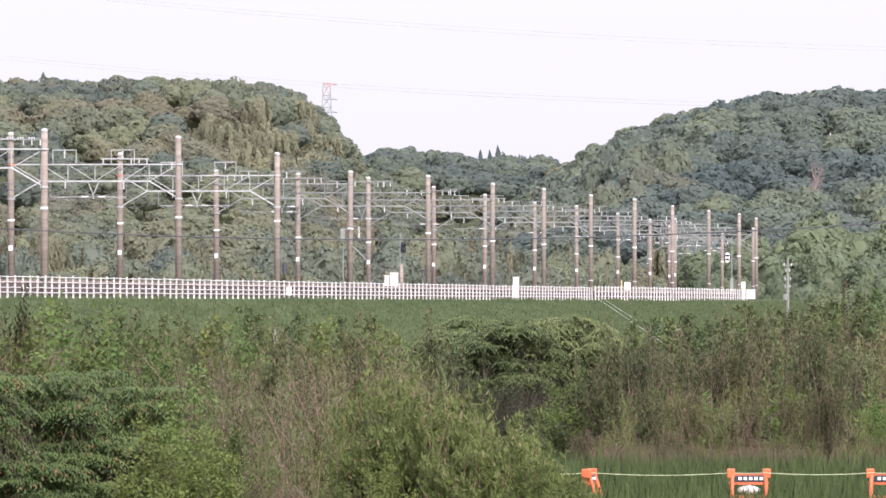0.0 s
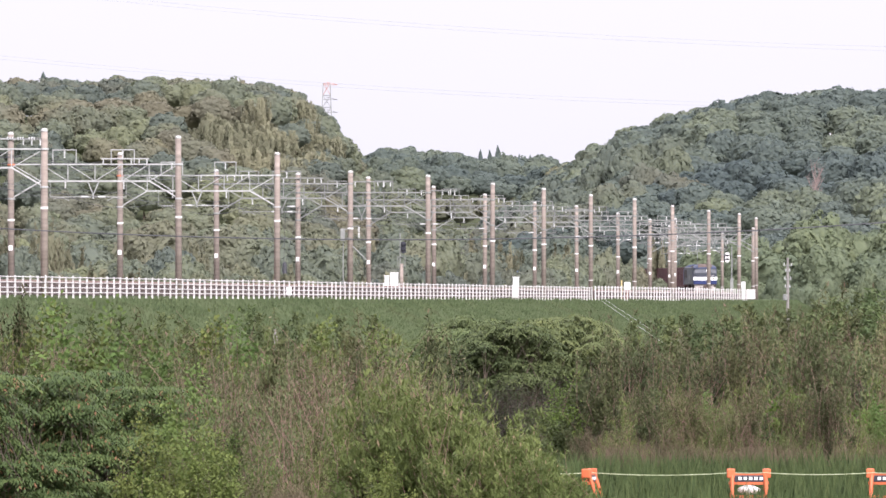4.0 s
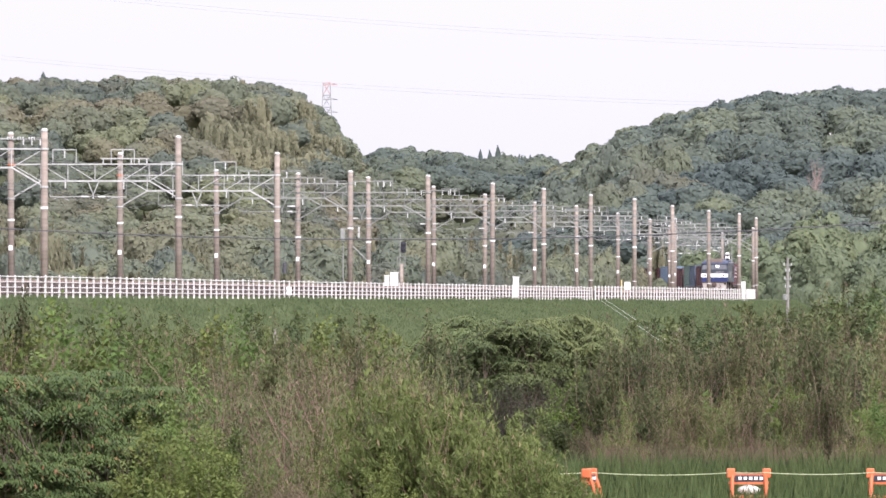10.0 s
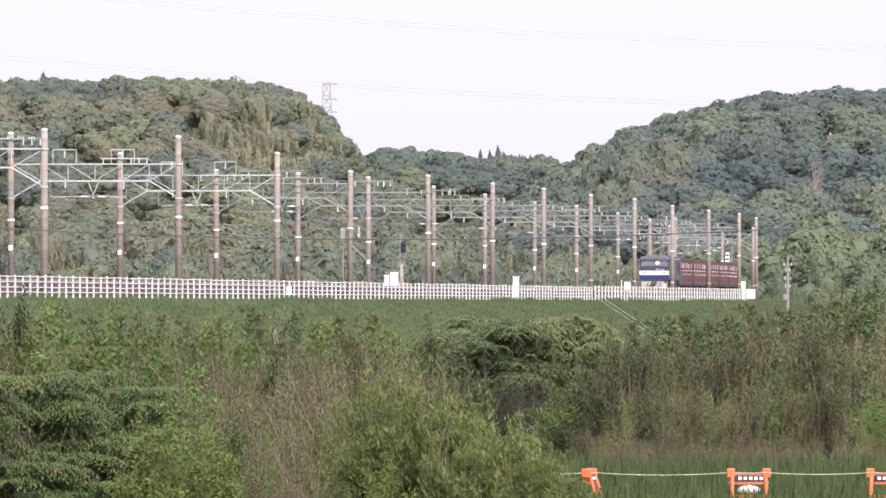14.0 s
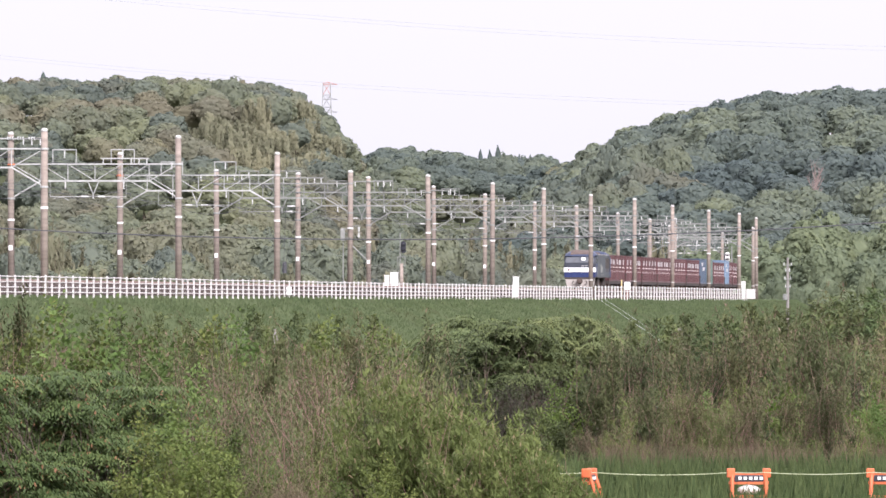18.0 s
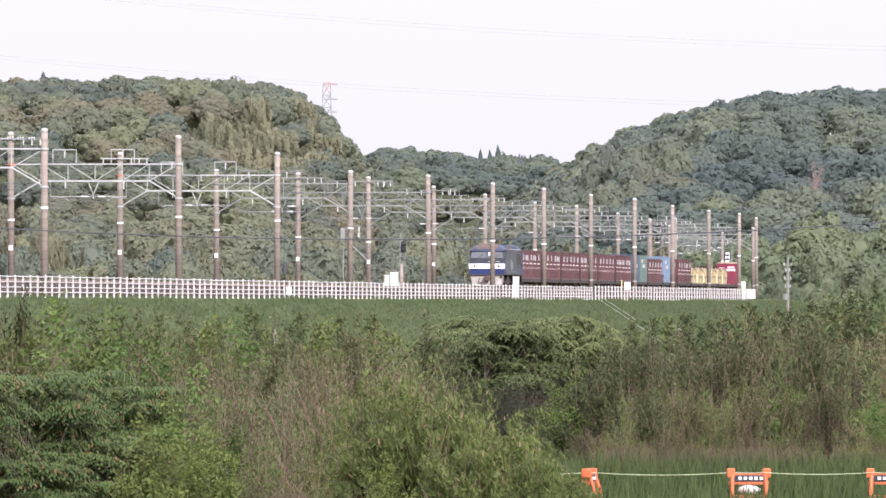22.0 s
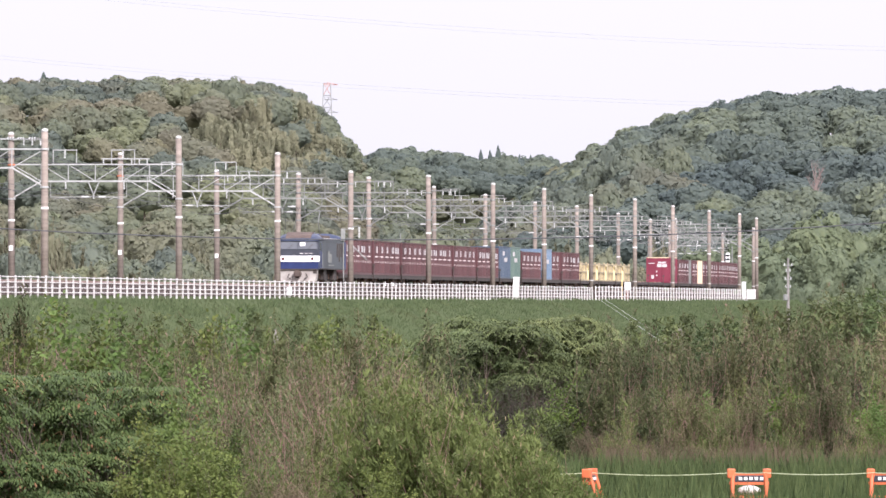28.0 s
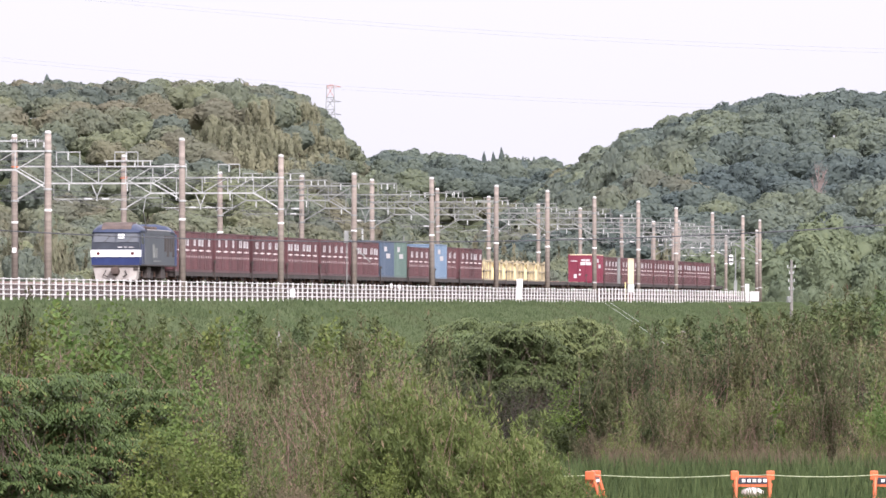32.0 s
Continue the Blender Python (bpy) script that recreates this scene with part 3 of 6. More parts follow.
def locomotive():
    """Front at y = 0, nose towards -y, rail top at z = 0."""
    o = empty("electric_locomotive", "blue-grey electric locomotive with a white nose band and pale skirt", "locomotive", "goods train")
    W, Ln = 1.45, 17.6
    # body: cross-sections from nose to tail
    def sec(y, z0, z1, w0, w1):
        return [(-w0, y, z0), (w0, y, z0), (w1, y, z1), (-w1, y, z1)]
    part("side_body", boxes((-W, W, 0.5, Ln, 1.03, 2.95)), GREYBLUE, o, "grey-blue body side")
    part("nose_lower", hull([sec(0.06, 1.04, 1.54, W - 0.06, W - 0.02), sec(0.5, 1.04, 1.54, W + 0.004, W + 0.004)]), DEEPBLUE, o, "deep blue lower nose")
    part("nose_band", hull([sec(0.0, 1.54, 1.95, W + 0.0, W + 0.0), sec(0.5, 1.54, 1.95, W + 0.02, W + 0.02)]), BAND, o, "white nose band")
    part("nose_upper", hull([sec(0.05, 1.95, 2.36, W - 0.04, W - 0.06), sec(0.55, 1.95, 2.36, W + 0.003, W + 0.003)]), DARKGREY, o)
    cab = part("cab_front", hull([sec(0.12, 2.36, 2.96, W - 0.07, W - 0.14), sec(0.62, 2.36, 2.96, W + 0.002, W - 0.004)]), DARKGREY, o)
    for v in cab.data.vertices:
        if v.co.z > 2.9 and v.co.y < 0.5:
            v.co.y += 0.22
    for x0, x1 in ((-1.30, -0.05), (0.05, 1.30)):
        bm = hull([[(x0, 0.075, 2.40), (x1, 0.075, 2.40), (x1 * 0.96, 0.30, 2.92), (x0 * 0.96, 0.30, 2.92)],
                   [(x0, 0.125, 2.40), (x1, 0.125, 2.40), (x1 * 0.96, 0.35, 2.92), (x0 * 0.96, 0.35, 2.92)]])
        g = part("windscreen", bm, GLASS, o, "dark cab windscreen")
        mid = (x0 + x1) / 2
        part("wiper", rods([((mid, 0.06, 2.41), (mid + 0.35, 0.16, 2.75), 0.012)], 4), DARK, g)
    part("cab_card", hull([[(0.14, 0.150, 2.62), (0.50, 0.150, 2.62), (0.50, 0.258, 2.87), (0.14, 0.258, 2.87)], [(0.14, 0.160, 2.62), (0.50, 0.160, 2.62), (0.50, 0.268, 2.87), (0.14, 0.268, 2.87)]]), BAND, o, "white card in the windscreen")
    # blue roof, domed at the cab
    ring = lambda y, w, z, k: [(-w, y, 2.95), (w, y, 2.95), (w * 0.97, y, 2.95 + 0.25 * k), (w * 0.75, y, 2.95 + 0.48 * k), (w * 0.4, y, 2.95 + 0.6 * k),
                               (-w * 0.4, y, 2.95 + 0.6 * k), (-w * 0.75, y, 2.95 + 0.48 * k), (-w * 0.97, y, 2.95 + 0.25 * k)]
    part("cab_roof", hull([ring(0.24, W - 0.06, 0, 0.12), ring(0.6, W - 0.02, 0, 0.6), ring(1.3, W, 0, 0.95), ring(2.7, W, 0, 1.0), ring(3.1, W, 0, 0.6)]), BLUE, o, "blue domed cab roof", True)
    part("cab_roof", hull([ring(Ln - 3.1, W, 0, 0.6), ring(Ln - 2.7, W, 0, 1.0), ring(Ln - 1.3, W, 0, 0.95), ring(Ln - 0.5, W, 0, 0.5), ring(Ln, W - 0.05, 0, 0.15)]), BLUE, o, "blue domed cab roof", True)
    part("roof_edge", boxes((-W - 0.01, -W + 0.12, 3.1, Ln - 3.1, 2.9, 3.16), (W - 0.12, W + 0.01, 3.1, Ln - 3.1, 2.9, 3.16)), GREYBLUE, o, "grey-blue cant rail")
    part("roof_deck", boxes((-W + 0.12, W - 0.12, 3.0, Ln - 3.0, 2.9, 3.06)), ROOFBROWN, o, "dusty brown roof deck")
    for k in range(5):
        part("roof_box", soft_box(-0.8, 0.8, 4.2 + k * 1.9, 5.6 + k * 1.9, 3.06, 3.38, 0.05), ROOFBROWN, o)
    part("roof_panel", hull([sec(0.40, 2.96, 3.16, 1.0, 0.85), sec(0.62, 2.96, 3.345, 1.0, 0.85), sec(1.3, 2.96, 3.545, 1.0, 0.85), sec(2.65, 2.96, 3.575, 1.0, 0.85)]), ROOFBROWN, o, "brown dusty roof panel")
    for y in (3.6, Ln - 3.6):
        bm = rods([((-0.5, y - 0.7, 3.35), (0.5, y - 0.7, 3.35), 0.03), ((-0.5, y + 0.7, 3.35), (0.5, y + 0.7, 3.35), 0.03), ((-0.5, y - 0.7, 3.35), (-0.5, y + 0.7, 3.35), 0.03),
                   ((0.5, y - 0.7, 3.35), (0.5, y + 0.7, 3.35), 0.03)], 4)
        p = part("pantograph", bm, STEEL, o, "grey single-arm pantograph")
        up = 5.15 if y > 5 else 3.55
        part("pantograph_arm", rods([((0, y + 0.5, 3.38), (0, y - 0.9, (3.4 + up) / 2), 0.035), ((0, y - 0.9, (3.4 + up) / 2), (0, y + 0.2, up - 0.05), 0.028),
                                     ((-0.85, y + 0.2, up - 0.03), (0.85, y + 0.2, up - 0.03), 0.035)], 5), STEEL, p)
    # skirt, lamps, coupler
    part("skirt", hull([sec(0.16, 0.2, 1.04, W - 0.28, W - 0.1), sec(0.75, 0.2, 1.04, W - 0.2, W - 0.08)]), SKIRT, o, "pale grey front skirt")
    part("skirt_lip", boxes((-1.4, 1.4, 0.02, 0.14, 1.0, 1.07)), DARK, o)
    bm = rods([((0, -0.1, 0.72), (0, 0.3, 0.72), 0.27)], 12)
    box(bm, -0.2, 0.2, -0.35, 0.2, 0.56, 0.88)
    part("coupler", bm, ROOFBROWN, o, "rusty knuckle coupler")
    for x in (-0.62, 0.62):
        part("hose", rods([((x * 0.9, 0.1, 0.75), (x * 1.1, -0.02, 0.5), 0.03), ((x * 1.1, -0.02, 0.5), (x * 0.7, 0.05, 0.36), 0.03)], 5), DARK, o)
    for x in (-1.0, 1.0):
        bm = rods([((x, -0.025, 1.74), (x, 0.1, 1.74), 0.10)], 12)
        part("headlight", bm, LAMP, o, "round reddish headlight")
    part("step_mark", boxes((1.05, 1.3, 0.12, 0.17, 0.75, 0.95)), DARK, o)
    part("number_bars", boxes((0.15, 0.4, 0.02, 0.06, 2.08, 2.13), (0.48, 0.68, 0.02, 0.06, 2.08, 2.13), (0.78, 1.05, 0.02, 0.06, 2.08, 2.13)), LETTER, o, "pale number bars")
    # side: door, windows, louvres, white bars
    for sgn in (1, -1):
        a, b = (W, W + 0.02) if sgn > 0 else (-W - 0.02, -W)
        part("cab_window", boxes((a, b, 0.95, 1.6, 2.3, 2.85)), GLASS, o)
        part("cab_door", boxes((a, b, 1.95, 2.6, 1.1, 2.85)), GREYBLUE, o)
        for k in range(4):
            lv = part("louvre", boxes((a, b, 11.6 + k * 1.25, 12.5 + k * 1.25, 1.9 - (k % 2) * 0.3, 2.85)), DARK, o, "dark ventilation louvre")
        part("side_lettering", boxes((a, b + 0.004 * sgn, 6.0, 6.9, 1.5, 2.3), (a, b + 0.004 * sgn, 7.2, 8.2, 1.5, 2.1), (a, b + 0.004 * sgn, 6.2, 9.8, 1.28, 1.36)), STEEL, o, "pale lettering bars")
        part("end_stripe", boxes((a, b, Ln - 0.9, Ln, 1.05, 2.95)), DEEPBLUE, o, "deep blue end stripe")
        part("sill", boxes((a, b, 0.5, Ln, 1.03, 1.1)), DARK, o)
        part("gutter", boxes((a, b + 0.01 * sgn, 3.1, Ln - 3.1, 3.12, 3.17)), LETTER, o, "pale roof gutter")
        part("handrail", rods([((b + 0.03 * sgn, 1.88, 1.2), (b + 0.03 * sgn, 1.88, 2.2), 0.018)], 5), STEEL, o)
        part("front_stripe", boxes((a, b, 0.64, 0.94, 1.12, 2.3), (a, b, 1.62, 1.93, 1.12, 2.9)), DEEPBLUE, o, "deep blue cab stripe")
    for y in (4.6, 11.2):
        part("equipment_box", soft_box(-1.3, 1.3, y, y + 1.8, 0.3, 1.025, 0.04), DARK, o)
    for y in (2.9, 8.8, 14.7):
        bogie(o, y, 2.4, r=0.55)
    return o


WAGON = 20.4


def flat_wagon():
    o = empty("container_wagon", "dark steel container flat wagon on two bogies", "flat wagon", "goods train")
    part("deck", boxes((-1.2, 1.2, 0.5, 19.9, 0.64, 0.76)), DARK, o)
    for x in (-1.22, 1.10):
        part("side_sill", boxes((x, x + 0.12, 0.5, 19.9, 0.50, 0.76)), DARK, o)
    part("centre_sill", boxes((-0.3, 0.3, 0.2, 20.2, 0.42, 0.64)), DARK, o)
    for y in (0.5, 19.7):
        part("end_beam", boxes((-1.25, 1.25, y, y + 0.2, 0.46, 0.80)), DARK, o)
    for y in (0.0, 20.0):
        part("coupler", boxes((-0.12, 0.12, y, y + 0.42, 0.66, 0.86)), RAIL, o)
    for y in (6.6, 8.4, 10.6, 12.6):
        part("brake_box", soft_box(-1.0, 1.0, y, y + 1.0, 0.38, 0.74, 0.04), DARK, o)
    part("handbrake", rods([((1.2, 0.7, 0.6), (1.2, 0.7, 1.5), 0.025), ((1.2, 0.66, 1.45), (1.2, 0.74, 1.45), 0.10)], 6), DARK, o)
    for y in (3.1, 17.3):
        bogie(o, y)
    return o


def container(mat, ln, hi, label, lettering, roof=None, wide=2.45, ribs=True, front=None, seed=7):
    """A box container with ribbed sides, corner posts and rails; bars stand for its lettering. y runs back along the train."""
    o = empty("container", label, "container", "goods train")
    w = wide / 2
    side = [(w - 0.05, 0.06)]
    if ribs:
        n = int(ln / 0.31)
        for i in range(1, n):
            y = i * ln / n
            side += [(w - 0.05, y - 0.085), (w - 0.018, y - 0.06), (w - 0.018, y + 0.06), (w - 0.05, y + 0.085)]
    side.append((w - 0.05, ln - 0.06))
    outline = side + [(-x, y) for x, y in side[::-1]]
    part("shell", hull([[(x, y, z) for x, y in outline] for z in (0.12, hi - 0.06)]), mat, o)
    for y0, y1 in ((0.0, 0.13), (ln - 0.13, ln)):
        for x0, x1 in ((-w, -w + 0.13), (w - 0.13, w)):
            part("corner_post", boxes((x0, x1, y0, y1, 0, hi)), mat, o)
    part("bottom_rail", boxes((-w, w, 0.13, ln - 0.13, 0.0, 0.14)), mat, o)
    part("roof", boxes((-w + 0.005, w - 0.005, 0.02, ln - 0.02, hi - 0.07, hi + 0.01)), roof or mat, o, "pale roof" if roof else "")
    if lettering == "freight":
        rnd = random.Random(seed)
        y, k = 0.3, 0
        while y < ln - 0.8:
            run = rnd.choice((0.45, 0.7, 1.0, 1.15))
            if rnd.random() < 0.8:
                z0, z1 = hi - rnd.uniform(0.78, 0.92), hi - rnd.uniform(0.38, 0.5)
                letters = part("lettering", boxes((w - 0.017, w - 0.008, y, min(y + run, ln - 0.3), z0, z1)), LETTER, o, "white lettering bar")
                if run > 0.6:
                    part("gap_bar", boxes((w - 0.0075, w - 0.005, y + 0.2, y + 0.33, z0 + 0.12, z1)), mat, letters)
            y += run + rnd.uniform(0.3, 0.6)
        part("pale_line", boxes((w - 0.017, w - 0.008, 0.5, ln - 0.6, hi - 1.16, hi - 1.10), (w - 0.017, w - 0.008, ln * 0.35, ln * 0.6, hi - 1.19, hi - 1.07)), BUFF, o, "pale line along the side")
        for y in np.arange(0.6, ln - 0.3, 1.2):
            part("catch", boxes((w - 0.017, w - 0.005, y, y + 0.14, 0.85, 1.0)), BUFF, o)
    if lettering == "logo":
        part("emblem", boxes((w - 0.017, w - 0.008, ln * 0.25, ln * 0.45, hi - 0.75, hi - 0.4), (w - 0.017, w - 0.008, ln * 0.4, ln * 0.7, hi - 1.25, hi - 0.9)), LETTER, o, "pale emblem shapes")
    if front:
        part("front_mark", boxes((-0.05, 0.75, 0.045, 0.058, hi - 0.62, hi - 0.44), (-0.12, 0.85, 0.045, 0.058, hi - 0.98, hi - 0.68), (-0.72, -0.45, 0.045, 0.058, 0.45, 0.8),
                                 (-0.25, -0.1, 0.045, 0.058, 0.7, 0.85), (-0.25, -0.1, 0.045, 0.058, 1.1, 1.25), (-1.0, -0.4, 0.045, 0.058, hi - 0.64, hi - 0.56)), LETTER, o, "white marks on the end wall")
        part("front_bar", rods([((x, 0.03, 0.1), (x, 0.03, hi - 0.1), 0.025) for x in (-0.35, 0.35)], 5), mat, o)
    return o


def tank_frame():
    o = empty("tank_container", "low yellow tank container in a pale open frame", "tank container", "goods train")
    ln, w, hi = 6.06, 1.22, 1.62
    for y0 in (0.3, 3.5):
        part("tank", soft_box(-1.04, 1.04, y0, y0 + 1.25, 0.2, 1.44, 0.12), YELLOW, o, "yellow square tank", True)
    part("end_panel", boxes((-1.1, 1.1, 0.04, 0.1, 0.12, 1.0)), YELLOW, o, "yellow end panel")
    for y0, y1 in ((0.0, 0.14), (ln - 0.14, ln)):
        for x0, x1 in ((-w, -w + 0.14), (w - 0.14, w)):
            part("corner_post", boxes((x0, x1, y0, y1, 0, hi + 0.08)), PALEFRAME, o)
        for z in (0.0, hi - 0.2):
            part("end_rail", boxes((-w + 0.14, w - 0.14, y0 + 0.01, y1 - 0.01, z, z + 0.14)), PALEFRAME, o)
    for x in (-w, w - 0.1):
        for z in (0.0, 0.72, hi - 0.18):
            part("side_rail", boxes((x, x + 0.1, 0.14, ln - 0.14, z, z + 0.12)), PALEFRAME, o)
        for k in (1.5, 3.0, 4.5):
            part("side_post", boxes((x + 0.01, x + 0.09, k - 0.06, k + 0.06, 0.12, hi - 0.18)), PALEFRAME, o)
    part("walkway", boxes((-0.2, 0.2, 0.3, ln - 0.3, 1.45, 1.49)), DARK, o)
    part("manhole", lathe(bmesh.new(), [(0.28, 0), (0.28, 0.16), (0.2, 0.22)], 12, (0, 4.3, 1.44)), PALEFRAME, o)
    return o


MOVERS = []          # (thing, metres behind the train's nose, wheelbase ends, height over the rail)


def put(thing, back, z, ln):
    MOVERS.append((thing, back, z, ln))
    return thing


loco = put(locomotive(), 0.0, 0.0, 17.6)
first_wagon = flat_wagon()
proto = {
    "red": container(RED12, 3.715, 2.44, "dark red ribbed rail container with white lettering bars", "freight"),
    "red_b": container(RED12, 3.715, 2.44, "dark red ribbed rail container with few white lettering bars", "freight", seed=12),
    "red_c": container(RED12, 3.715, 2.44, "dark red ribbed rail container with broad white lettering bars", "freight", seed=23),
    # the blue roof colour of the low one paints the sky reflected on it
    "low": container(RED12, 3.715, 2.36, "dark red ribbed rail container with the sky's reflection coloured into its pale blue roof", "freight", SKY31),
    "navy": container(NAVY31, 9.4, 2.62, "slate blue long container with a faded emblem", "logo"),
    "green": container(GREEN31, 9.4, 2.62, "dull green long container with a faded emblem", "logo"),
    "sky": container(SKY31, 9.4, 2.62, "light blue long container with a white emblem", "logo"),
    "maroon": container(MAROON, 9.4, 2.6, "crimson long container with white marks on its end", "logo", CREAM, front=True),
    "cream": container(CREAM, 3.715, 2.44, "plain cream rail container among red ones", "none"),
    "grey": container(STEEL, 3.715, 2.44, "plain grey rail container among red ones", "none"),
    "yellow": tank_frame(),
}
five = [("red", 0.85 + 3.74 * k) for k in range(5)]
LOADS = [five] * 6 + [[("navy", 0.8), ("green", 10.3)], [("low", 0.85 + 3.74 * k) for k in range(5)], [("sky", 0.8), ("red", 10.4), ("red", 14.15)], five,
                      [("yellow", 1.5), ("yellow", 11.5)], [("yellow", 1.5), ("yellow", 11.5)], [("yellow", 1.5), ("yellow", 11.5)], [], [], [("maroon", 10.2)],
                      [("red", 0.85 + 3.74 * k) for k in range(4)] + [("grey", 15.81)], [("red", 0.85), ("red", 4.59), ("cream", 8.33), ("cream", 12.07), ("red", 15.81)]] + [five] * 5 + [five[:2]]
used = set()
PICK = random.Random(5)
back = 18.2
for i, load in enumerate(LOADS):
    put(first_wagon if i == 0 else copy_thing(first_wagon, Matrix.Identity(4)), back, 0.0, 19.9)
    for kind, y in load:
        if kind == "red":
            kind = PICK.choice(("red", "red_b", "red_c"))
        c = proto[kind] if kind not in used else copy_thing(proto[kind], Matrix.Identity(4))
        used.add(kind)
        put(c, back + y, 0.76, 3.7 if kind in ("red", "red_b", "red_c", "low", "cream", "grey") else 9.0)
    back += WAGON
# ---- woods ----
# both leaf ramps are paler and bluer than real leaves: distance haze in the colour
HAZY_WOOD = foliage("hazy_wood_leaves", [(0.120, 0.150, 0.146), (0.156, 0.186, 0.160), (0.202, 0.230, 0.168), (0.284, 0.306, 0.178)], 0.02, 0.5, island=0.16, grain=1.1)
HAZY_SCRUBWOOD = foliage("hazy_scrub_wood_leaves", [(0.138, 0.164, 0.148), (0.182, 0.206, 0.160), (0.232, 0.250, 0.162), (0.316, 0.328, 0.176)], 0.02, 0.5, scrub=(0.250, 0.222, 0.152), scrub_scale=0.018, island=0.14, grain=1.2)
RNG = np.random.default_rng(11)


def unit(n):
    v = RNG.normal(size=(n, 3))
    return v / np.linalg.norm(v, axis=1, keepdims=True)


def cards(centres, normals, size, aspect=1.0, along=None):
    """Leaf-like kites round the centres: corners and faces. along: the way that a leaf points."""
    n = len(centres)
    normals = normals / np.maximum(np.linalg.norm(normals, axis=1, keepdims=True), 1e-6)
    if along is None:
        along = unit(n)
    u = along - normals * np.sum(along * normals, 1, keepdims=True)
    u /= np.maximum(np.linalg.norm(u, axis=1, keepdims=True), 1e-6)
    v = np.cross(normals, u)
    size = np.broadcast_to(np.asarray(size, float), (n,))[:, None]
    a, b = u * size * 0.5, v * size * 0.5 * aspect
    q = np.stack([centres + a, centres + b - a * 0.15, centres - a, centres - b - a * 0.15], 1)
    return q.reshape(-1, 3), np.arange(4 * n).reshape(n, 4)


def ico(level):
    bm = bmesh.new()
    bmesh.ops.create_icosphere(bm, subdivisions=level, radius=1)
    v = np.array([p.co[:] for p in bm.verts])
    f = np.array([[p.index for p in q.verts] for q in bm.faces])
    bm.free()
    return v, f


ICO = ico(2)


def crown_template(lobes, sprays, leaf, squat=1.0, cone=0.0, seed=0):
    """A crown of unit height and half-width 0.5: leaf sprays laid over the billows of many rounded lobes, closed by an inner skin, on a trunk. Triangles throughout."""
    rng = np.random.default_rng(100 + seed)
    iv, jf = ICO

    def sphere(n):
        d = rng.normal(size=(n, 3))
        return d / np.linalg.norm(d, axis=1, keepdims=True)

    aims, wide, tall = sphere(lobes), rng.uniform(0.7, 1.3, lobes) * 2.3 / math.sqrt(lobes), rng.uniform(0.35, 1.0, lobes)
    limbs = sphere(6)      # a few great limbs give the outline, the lobes the billows on it

    def reach(d):
        ang = np.arccos(np.clip(d @ aims.T, -1, 1)) / wide
        bump = (np.sqrt(np.clip(1 - ang ** 2, 0, 1)) * tall).max(1)
        great = np.exp(-((1 - d @ limbs.T) / 0.22) ** 2).max(1)
        return 0.285 + 0.085 * great + 0.130 * bump

    def skin(d, k=1.0):
        p = d * (reach(d) * k)[:, None] * np.array([1, 1, squat]) + np.array([0, 0, 0.5])
        if cone:
            p[:, :2] *= np.clip(1.25 - 1.1 * p[:, 2:3], 0.12, 1) * cone
        return p

    v = skin(iv, 0.965)
    jf = jf[v[jf].mean(1)[:, 2] > 0.2]
    d = sphere(sprays)
    d[:, 2] = np.where(d[:, 2] < -0.45, -d[:, 2], d[:, 2])
    p = skin(d, 1.0)
    e = 0.05
    t1 = np.cross(d, np.array([0.3, 0.5, 0.81]))
    t1 /= np.linalg.norm(t1, axis=1, keepdims=True)
    t2 = np.cross(d, t1)
    n = np.cross(skin(d + t1 * e) - skin(d - t1 * e), skin(d + t2 * e) - skin(d - t2 * e))
    n *= np.sign(np.sum(n * d, 1, keepdims=True))
    n /= np.maximum(np.linalg.norm(n, axis=1, keepdims=True), 1e-9)
    p = p + n * rng.uniform(-0.012, 0.014, (sprays, 1))
    q, f = cards(p, n + rng.normal(size=(sprays, 3)) * 0.32, leaf * rng.uniform(0.6, 1.5, sprays), 0.75)
    soft = n * 0.8 + d * 0.35 + rng.normal(size=(sprays, 3)) * 0.20 + np.array([0, 0, 0.15])
    soft /= np.linalg.norm(soft, axis=1, keepdims=True)
    r = 0.018
    tv = np.array([(r * i * kk, r * j * kk, zz) for zz, kk in ((-0.16, 1), (0.45, 0.5)) for i, j in ((1, 0), (0, 1), (-1, 0), (0, -1))])
    tn = np.array([(i, j, 0) for _ in (0, 1) for i, j in ((1, 0), (0, 1), (-1, 0), (0, -1))], float)
    tf = np.array([c for i in range(4) for c in ((i, (i + 1) % 4, 4 + (i + 1) % 4), (i, 4 + (i + 1) % 4, 4 + i))])
    b0, b1 = len(v), len(v) + len(q)
    faces = np.concatenate([jf, f[:, [0, 1, 2]] + b0, f[:, [0, 2, 3]] + b0, tf + b1])
    slots = np.concatenate([np.zeros(len(jf) + 2 * len(f), int), np.ones(len(tf), int)])
    return np.concatenate([v, q, tv]), faces, slots, np.concatenate([iv, np.repeat(soft, 4, 0), tn])


